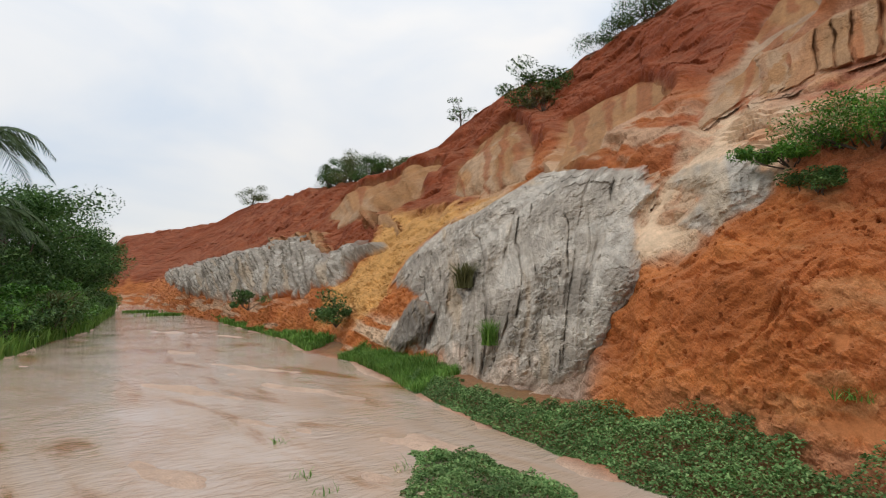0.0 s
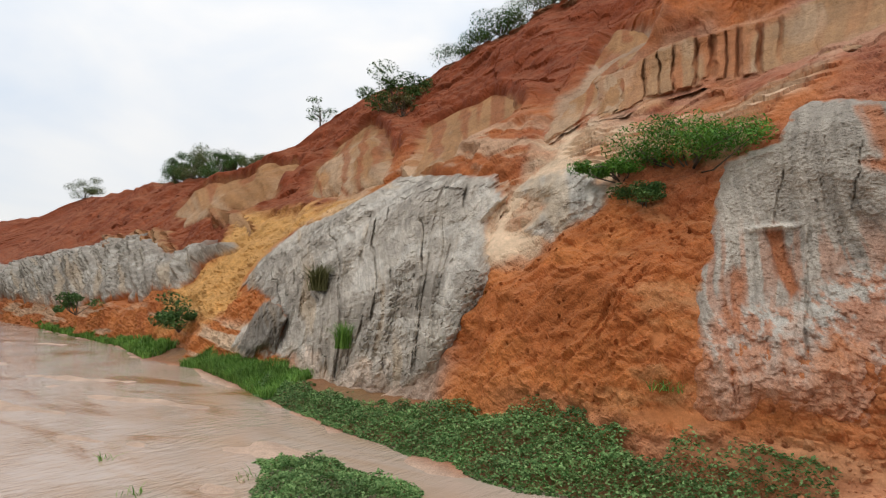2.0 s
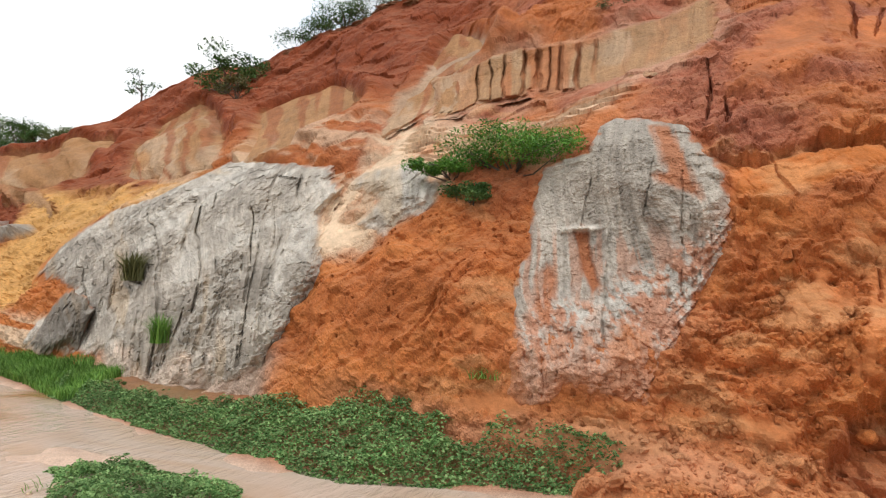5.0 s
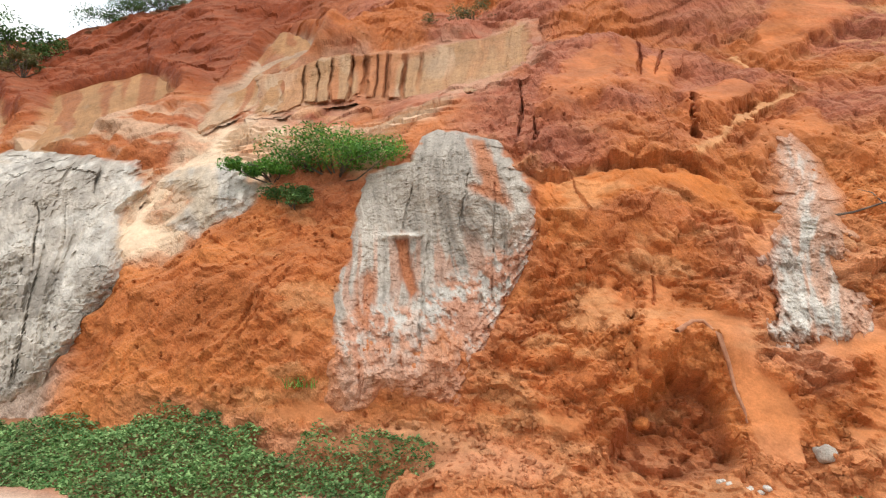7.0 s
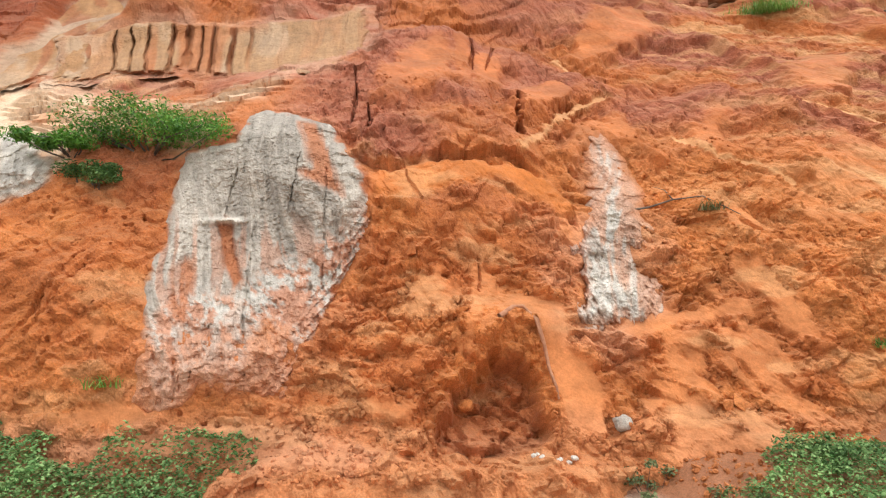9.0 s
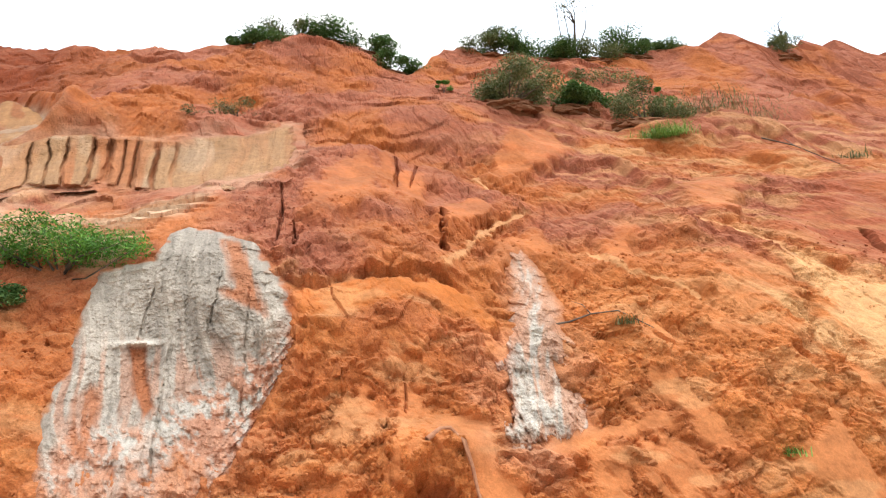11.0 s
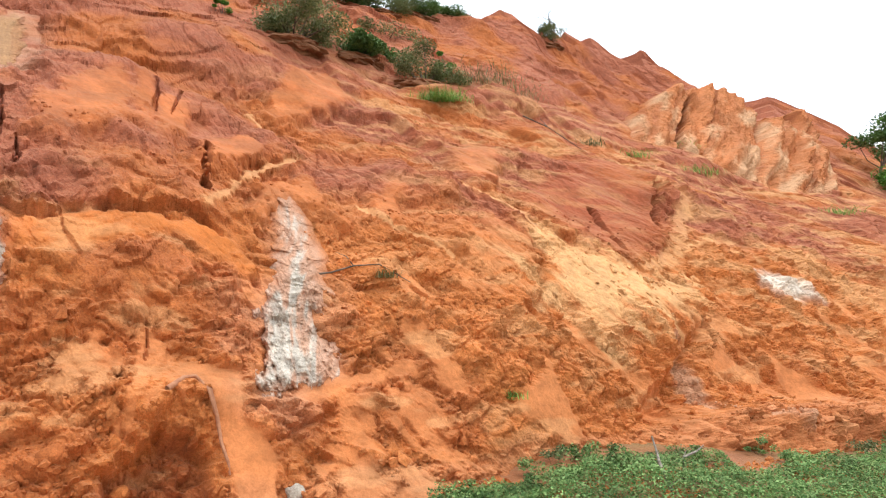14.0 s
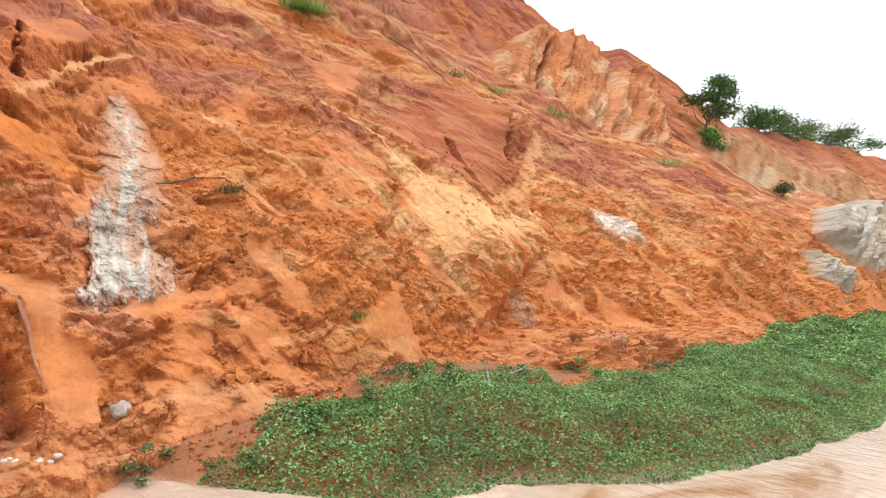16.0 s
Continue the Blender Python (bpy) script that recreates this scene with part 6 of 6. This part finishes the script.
for k, (tx, tz, r) in enumerate(((13.6, 7.1, 0.2), (15.2, 7.0, 0.25), (17.2, 6.6, 0.3), (11.9, 8.1, 0.3), (18.6, 8.0, 0.35), (5.1, 1.0, 0.06), (3.95, 2.45, 0.07), (-1.95, 0.75, 0.08), (20.5, 5.2, 0.3))):
    tuft("grass_tuft", at_face(tx, tz), r, 0.08 + r * 0.6, 160, GRASS if k % 3 else DRY, "small green tuft on bare orange soil", 741 + k * 2, "slope tufts", 0.005 if tx < 12 else 0.008, 1.2)

# bushes along the crest
CREST_BUSHES = [(-77, 1.6, 2.6), (-44.5, 1.1, 1.3), (-42, 1.2, 2.4), (-40, 1.0, 1.5), (-37.5, 1.3, 2.1), (-35, 1.0, 1.2), (-33, 0.9, 1.7), (-30.5, 0.8, 0.9), (-28, 0.7, 0.7), (-16.3, 1.0, 1.0), (-15.2, 0.9, 1.1), (-14.0, 1.0, 1.2),
                (-12.9, 0.9, 0.9), (-11.6, 1.0, 1.2), (-10.4, 0.8, 0.8), (-1.2, 0.7, 0.7), (-0.2, 0.9, 0.9), (1.0, 0.9, 0.9), (2.2, 0.8, 0.7), (3.0, 0.8, 0.6), (7.0, 0.8, 1.2),
                (7.9, 0.9, 1.1), (9.0, 1.0, 1.0), (10.2, 1.0, 0.9), (11.4, 1.0, 0.9), (12.6, 1.0, 1.4), (13.6, 0.9, 1.5), (14.6, 0.7, 0.5), (19.3, 0.8, 0.7), (37.6, 1.2, 0.8), (41.5, 1.6, 1.3), (44, 1.8, 1.6), (47, 1.6, 1.2), (53, 2.0, 1.5), (58, 2.0, 1.4)]
for k, (bx, r, h) in enumerate(CREST_BUSHES):
    near = -4 < bx < 16
    shrub("bush", at_crest(bx, 0.25, 0.05), r * 1.25, h * (0.75 if near else 1.15), int((2000 + 1100 * r) * (1.7 if near else 1)), 0.06 + 0.03 * r * (1 if abs(bx) < 20 else 1.8), BUSH if k % 4 else SCRUB, "dark green scrub bush on the cliff's crest", 801 + 3 * k, "crest bushes", 13, sod=(r * 0.8, 0.5, 0.22) if -20 < bx < 20 else None)
shrub("bush", at_face(-17.3, 9.2, -0.2), 1.3, 1.7, 3200, 0.13, BUSH, "large dark green bush in a notch of the red cliff", 901, "crest bushes", 14)
shrub("bush", at_face(-15.4, 8.2, -0.1), 0.6, 0.8, 800, 0.12, DRY, "dry bush hanging below the notch", 903, "crest bushes", 8)
tree("small_tree", at_crest(-25.2, 0.6), 2.4, 0.75, 500, 0.12, "small spindly tree alone on the crest", 905, "crest trees", BUSH, 0.3, 9)
tree("small_tree", at_crest(11.2, 1.6), 3.6, 0.8, 420, 0.09, "thin open tree on the crest", 907, "crest trees", DRY, 0.62, 8)
tree("small_tree", at_crest(-45.5, 0.6), 1.8, 0.6, 160, 0.12, "thin dry sapling on the crest", 908, "crest trees", DRY, 0.4, 7)
tree("small_tree", at_crest(20.2, 0.5), 2.0, 0.6, 200, 0.08, "thin sapling on the crest", 909, "crest trees", DRY, 0.3, 7)
tree("small_tree", at_face(30.5, 8.1, 0.2), 2.9, 1.3, 3600, 0.17, "round-crowned green tree on the far slope", 911, "crest trees", BUSH, 0.3, 18)
shrub("bush", at_face(29.6, 7.2, 0.0), 1.2, 1.3, 1800, 0.15, BRIGHT, "green bush beneath the far tree", 913, "slope bushes", 10)
shrub("bush", at_face(29.0, 5.1, -0.2), 0.8, 0.6, 800, 0.13, DRY, "grey-green bush on the far cream slope", 915, "slope bushes", 8)

# trees and undergrowth on the far bank
BANK_TREES = [(-58, 8.0, 8.0, 2.8), (-52, 6.4, 9.0, 3.2), (-47, 5.6, 8.0, 2.6), (-43, 3.6, 10.0, 3.6), (-38, 2.6, 9.0, 3.4), (-34, 1.2, 8.0, 3.0), (-30, -1.0, 8.0, 3.2), (-38, -2.0, 10.0, 4.0), (-48, 1.0, 11.0, 4.0), (-64, 8.5, 9.0, 3.5)]
for k, (bx, by, h, r) in enumerate(BANK_TREES):
    tree("tree", (bx, by, float(ground_height(np.array([bx]), np.array([by]))[0])), h * 0.74, r * 0.85, 5200, 0.21, "leafy green tree on the far bank of the stream", 921 + 5 * k, "bank trees", TREE if k % 3 else BUSH, 0.15, 17, 0.05)
for k, bx in enumerate(np.concatenate([np.linspace(-19.5, -34, 16), np.linspace(-35.5, -70, 14)])):
    g = np.random.default_rng(1001 + k)
    by = float(lane(LEFT_SHORE, bx)) - g.uniform(0.4, 1.3)
    h = g.uniform(0.9, 1.8)
    shrub("bush", (bx, by, float(ground_height(np.array([bx]), np.array([by]))[0])), g.uniform(0.9, 1.3), h, 1500, 0.18, (BUSH, BRIGHT, TREE)[k % 3], "leafy undergrowth bush on the far bank", 1003 + 7 * k, "bank bushes", 14, 0.3)
    shrub("bush", (bx - 0.8, by - 2.0, 0.5), 1.6, h + g.uniform(0.8, 1.8), 1500, 0.22, (TREE, BUSH)[k % 2], "tall dark bush behind the bank's undergrowth", 1005 + 7 * k, "bank bushes", 14, 0.35)
palm((-25.0, 0.2, 0.4), 6.3, 15, 2.8, "coconut palm with drooping grey-green fronds", 1301)
palm((-31.0, 0.0, 0.5), 4.6, 14, 2.6, "young palm among trees on the far bank", 1303)
palm((-23.0, 0.5, 0.3), 3.6, 12, 2.2, "low young palm with arching fronds", 1305)
tuft("grass_tuft", (-26.6, 2.0, 0.2), 0.30, 1.5, 900, DRY, "brown drooping dead fronds at the water's edge", 1307, "bank tufts", 0.03, 1.0)
g = np.random.default_rng(1311)
bx = g.uniform(-60, -18.5, 9000)
by = lane(LEFT_SHORE, bx) + 0.25 - 1.2 * g.random(9000)
tagged(mesh_object("grass", *blade_mesh(np.stack([bx, by, 0.0 * bx], -1), 0.55 * g.uniform(0.4, 1.2, 9000), 1313, 0.03, 0.6), GRASS), "long green grass on the far bank", "grass", kind="stuff")


# ------------------------------------------------------------------ loose earth, stones and dead wood
def clod_mesh(points, sizes, colours, seed):
    """Small angular lumps, twelve corners each."""
    g = np.random.default_rng(seed)
    t = (1 + 5 ** 0.5) / 2
    ico = np.array([(-1, t, 0), (1, t, 0), (-1, -t, 0), (1, -t, 0), (0, -1, t), (0, 1, t), (0, -1, -t), (0, 1, -t), (t, 0, -1), (t, 0, 1), (-t, 0, -1), (-t, 0, 1)]) / 1.9
    tri = np.array([(0, 11, 5), (0, 5, 1), (0, 1, 7), (0, 7, 10), (0, 10, 11), (1, 5, 9), (5, 11, 4), (11, 10, 2), (10, 7, 6), (7, 1, 8),
                    (3, 9, 4), (3, 4, 2), (3, 2, 6), (3, 6, 8), (3, 8, 9), (4, 9, 5), (2, 4, 11), (6, 2, 10), (8, 6, 7), (9, 8, 1)])
    n = len(points)
    v = ico[None] * (1 + g.normal(0, 0.22, (n, 12, 1))) * g.uniform(0.6, 1.25, (n, 1, 3)) * np.asarray(sizes).reshape(-1, 1, 1)
    q = g.normal(size=(n, 3, 3))
    q, _ = np.linalg.qr(q)
    v = np.einsum("nij,nkj->nki", q, v) + points[:, None]
    f = tri[None] + (np.arange(n) * 12)[:, None, None]
    return v.reshape(-1, 3), f.reshape(-1, 3), np.repeat(colours, 12, 0)


def scatter_clods(n, x0, x1, z0, z1, size, seed, label):
    g = np.random.default_rng(seed)
    x, z = g.uniform(x0, x1, n), z0 + (z1 - z0) * g.random(n) ** 1.6
    keep = (rock_cover(x, z) < 0.2) & (inside(ORANGE_FACE, x, z) < -0.25) & (sand_pockets(x, z) < 0.5) & (inside(CAVE, x, z) < -0.05) & (fbm(x / 1.0, z / 0.6, 3, 1401) + 0.6 * fbm(x / 0.25, z / 0.12, 2, 1403) + 0.3 - 0.12 * z > 0)
    x, z = x[keep], z[keep]
    p = on_face(x, z)
    s = size * np.exp(np.clip(g.normal(0, 0.4, len(x)), -1, 0.7))
    v, f, c = clod_mesh(p, s, np.clip(soil_colour(x, z) * g.uniform(0.8, 1.15, (len(x), 1)), 0.01, 0.9), seed + 1)
    ob = mesh_object("soil_clods", v, f, SOIL, smooth_shade=False, colour=c)
    return tagged(ob, label, "soil clods", kind="stuff")


scatter_clods(7000, -3.5, 12, 0.0, 4.5, 0.016, 1411, "loose crumbs and clods of orange soil on the slumped slope")
scatter_clods(4000, -0.3, 5.5, 0.05, 3.2, 0.020, 1431, "crumbs of broken orange soil below the scarp")
def bank_clods(n, x0, x1, seed):
    g = np.random.default_rng(seed)
    x = g.uniform(x0, x1, n)
    y = lane(SHORE, x) + 0.15 + 2.0 * g.random(n)
    keep = (y < np.interp(0.1, SLOPE_Z, SLOPE_Y) + np.interp(x, BEND_X, BEND_Y)) & (fbm(x / 0.6, y / 0.5, 3, seed) > -0.15)
    x, y = x[keep], y[keep]
    v, f, c = clod_mesh(np.stack([x, y, ground_height(x, y)], -1), 0.016 * np.exp(np.clip(g.normal(0, 0.5, len(x)), -1, 1.0)), np.clip(soil_colour(x, 0 * x + 0.8) * g.uniform(0.75, 1.1, (len(x), 1)), 0.01, 0.9), seed + 1)
    return tagged(mesh_object("soil_clods", v, f, SOIL, smooth_shade=False, colour=c), "crumbs of orange soil lying on the bank", "soil clods", kind="stuff")


bank_clods(6000, 2.3, 9.5, 1441)
scatter_clods(1200, -1.0, 10, 0.05, 2.8, 0.035, 1421, "larger broken clods of orange soil")


def stone(at, size, colour, label, seed, squash=0.8):
    g = np.random.default_rng(seed)
    bm = bmesh.new()
    bmesh.ops.create_icosphere(bm, subdivisions=3, radius=size)
    for v in bm.verts:
        k = 1 + 0.28 * noise.noise(v.co * (1.4 / size) + Vector((seed, 0, 0))) + 0.10 * noise.noise(v.co * (4 / size))
        v.co = v.co * k
        v.co.z *= squash
    me = bpy.data.meshes.new("stone")
    bm.to_mesh(me)
    bm.free()
    co = np.zeros(len(me.vertices) * 3)
    me.vertices.foreach_get("co", co)
    layer = me.color_attributes.new("strata", "FLOAT_COLOR", "POINT")
    layer.data.foreach_set("color", np.tile([*colour, 1.0], len(me.vertices)).astype(np.float32))
    me.polygons.foreach_set("use_smooth", np.ones(len(me.polygons), bool))
    me.materials.append(GREY_ROCK)
    ob = new("stone", me)
    ob.location = at
    return tagged(ob, label, "stone", "loose stones")


stone(at_face(2.40, 0.45, -0.02), 0.085, GREY * 1.1, "grey stone lodged in orange soil", 3)
stone(at_face(1.1, 0.72, -0.05), 0.07, ORANGE * 0.95, "orange block of hardened soil at the hollow's edge", 5)
stone(at_face(0.62, 0.93, 0.02), 0.10, RUST, "rounded lump of hardened soil", 11)
for k in range(9):
    g = np.random.default_rng(1501 + k)
    stone(at_face(1.55 + 0.35 * g.random(), 0.12 + 0.12 * g.random(), -0.03), 0.012 + 0.02 * g.random(), CHALK * 0.8, "chalk-white pebble on wet mud", 21 + k)
for k in range(14):
    g = np.random.default_rng(1531 + k)
    stone((g.uniform(-4.9, -4.0), g.uniform(2.9, 3.5), 0.0), 0.02 + 0.03 * g.random(), CREAMY * 0.8, "small pale stone in the shallows", 41 + k)


def stick(name, pts, r, mat, label, forks=(), group=""):
    """A dead branch with its forks."""
    root = new(name)
    v, f = tube(pts, np.linspace(r, r * 0.35, len(pts)), 6)
    mesh_object("stem", v, f, mat, root)
    for fork in forks:
        fv, ff = tube(fork, np.linspace(r * 0.6, r * 0.2, len(fork)), 5)
        mesh_object("twig", fv, ff, mat, root)
    return tagged(root, label, "dead branch", group)


def face_line(pairs, lift=0.05):
    return [tuple(on_face(x, z)[0] + np.array([0, -lift, lift * 0.6])) for x, z in pairs]


stick("dead_branch", face_line([(3.07, 2.57), (3.34, 2.59), (3.64, 2.67), (3.87, 2.59), (4.24, 2.4)]), 0.014, BARK, "dark thin dead branch lying on the slope",
      [face_line([(3.64, 2.67), (3.6, 2.8), (3.53, 2.9)])], "dead branches")
stick("exposed_root", face_line([(1.4, 1.3), (1.54, 1.4), (1.65, 1.42), (1.74, 1.27), (1.81, 1.1), (1.84, 0.91), (1.87, 0.74), (1.89, 0.66)], 0.012), 0.028, ROOT, "thick curved root hanging out of orange soil", (), "roots")
stick("dead_branch", [(5.62, 3.76, 0.18), (5.56, 3.84, 0.33), (5.58, 3.98, 0.55), (5.68, 4.08, 0.62), (5.65, 4.11, 0.78)], 0.024, DEAD, "bleached forked branch standing out of the bank",
      [[(5.57, 3.86, 0.36), (5.80, 3.88, 0.40), (5.95, 3.97, 0.56), (6.02, 3.98, 0.62)], [(5.95, 3.97, 0.56), (6.15, 3.95, 0.60), (6.32, 3.98, 0.64)]], "dead branches")
stick("dead_branch", face_line([(11.0, 7.25), (11.6, 7.0), (12.6, 6.55)], 0.06), 0.02, BARK, "long thin dead branch on the upper slope", [face_line([(11.6, 7.0), (11.9, 7.5)], 0.06)], "dead branches")
stick("dead_branch", [(-2.95, 1.10, -0.02), (-2.75, 1.05, 0.05), (-2.5, 0.98, 0.06)], 0.008, BARK, "dark twig sticking out of shallow water", [[(-2.85, 1.07, 0.03), (-2.95, 1.12, 0.18), (-3.02, 1.15, 0.24)], [(-2.7, 1.04, 0.05), (-2.6, 1.1, 0.12)]], "water twigs")
for k, (tx, ty) in enumerate(((-6.6, 2.75), (-5.25, 2.45), (-4.75, 2.4), (-4.9, 3.3))):
    tuft("water_plant", (tx, ty, -0.02), 0.06 if k else 0.04, 0.11, 16, GRASS, "sparse green sprigs rising from shallow water", 1601 + k, "water plants", 0.005, 1.2)
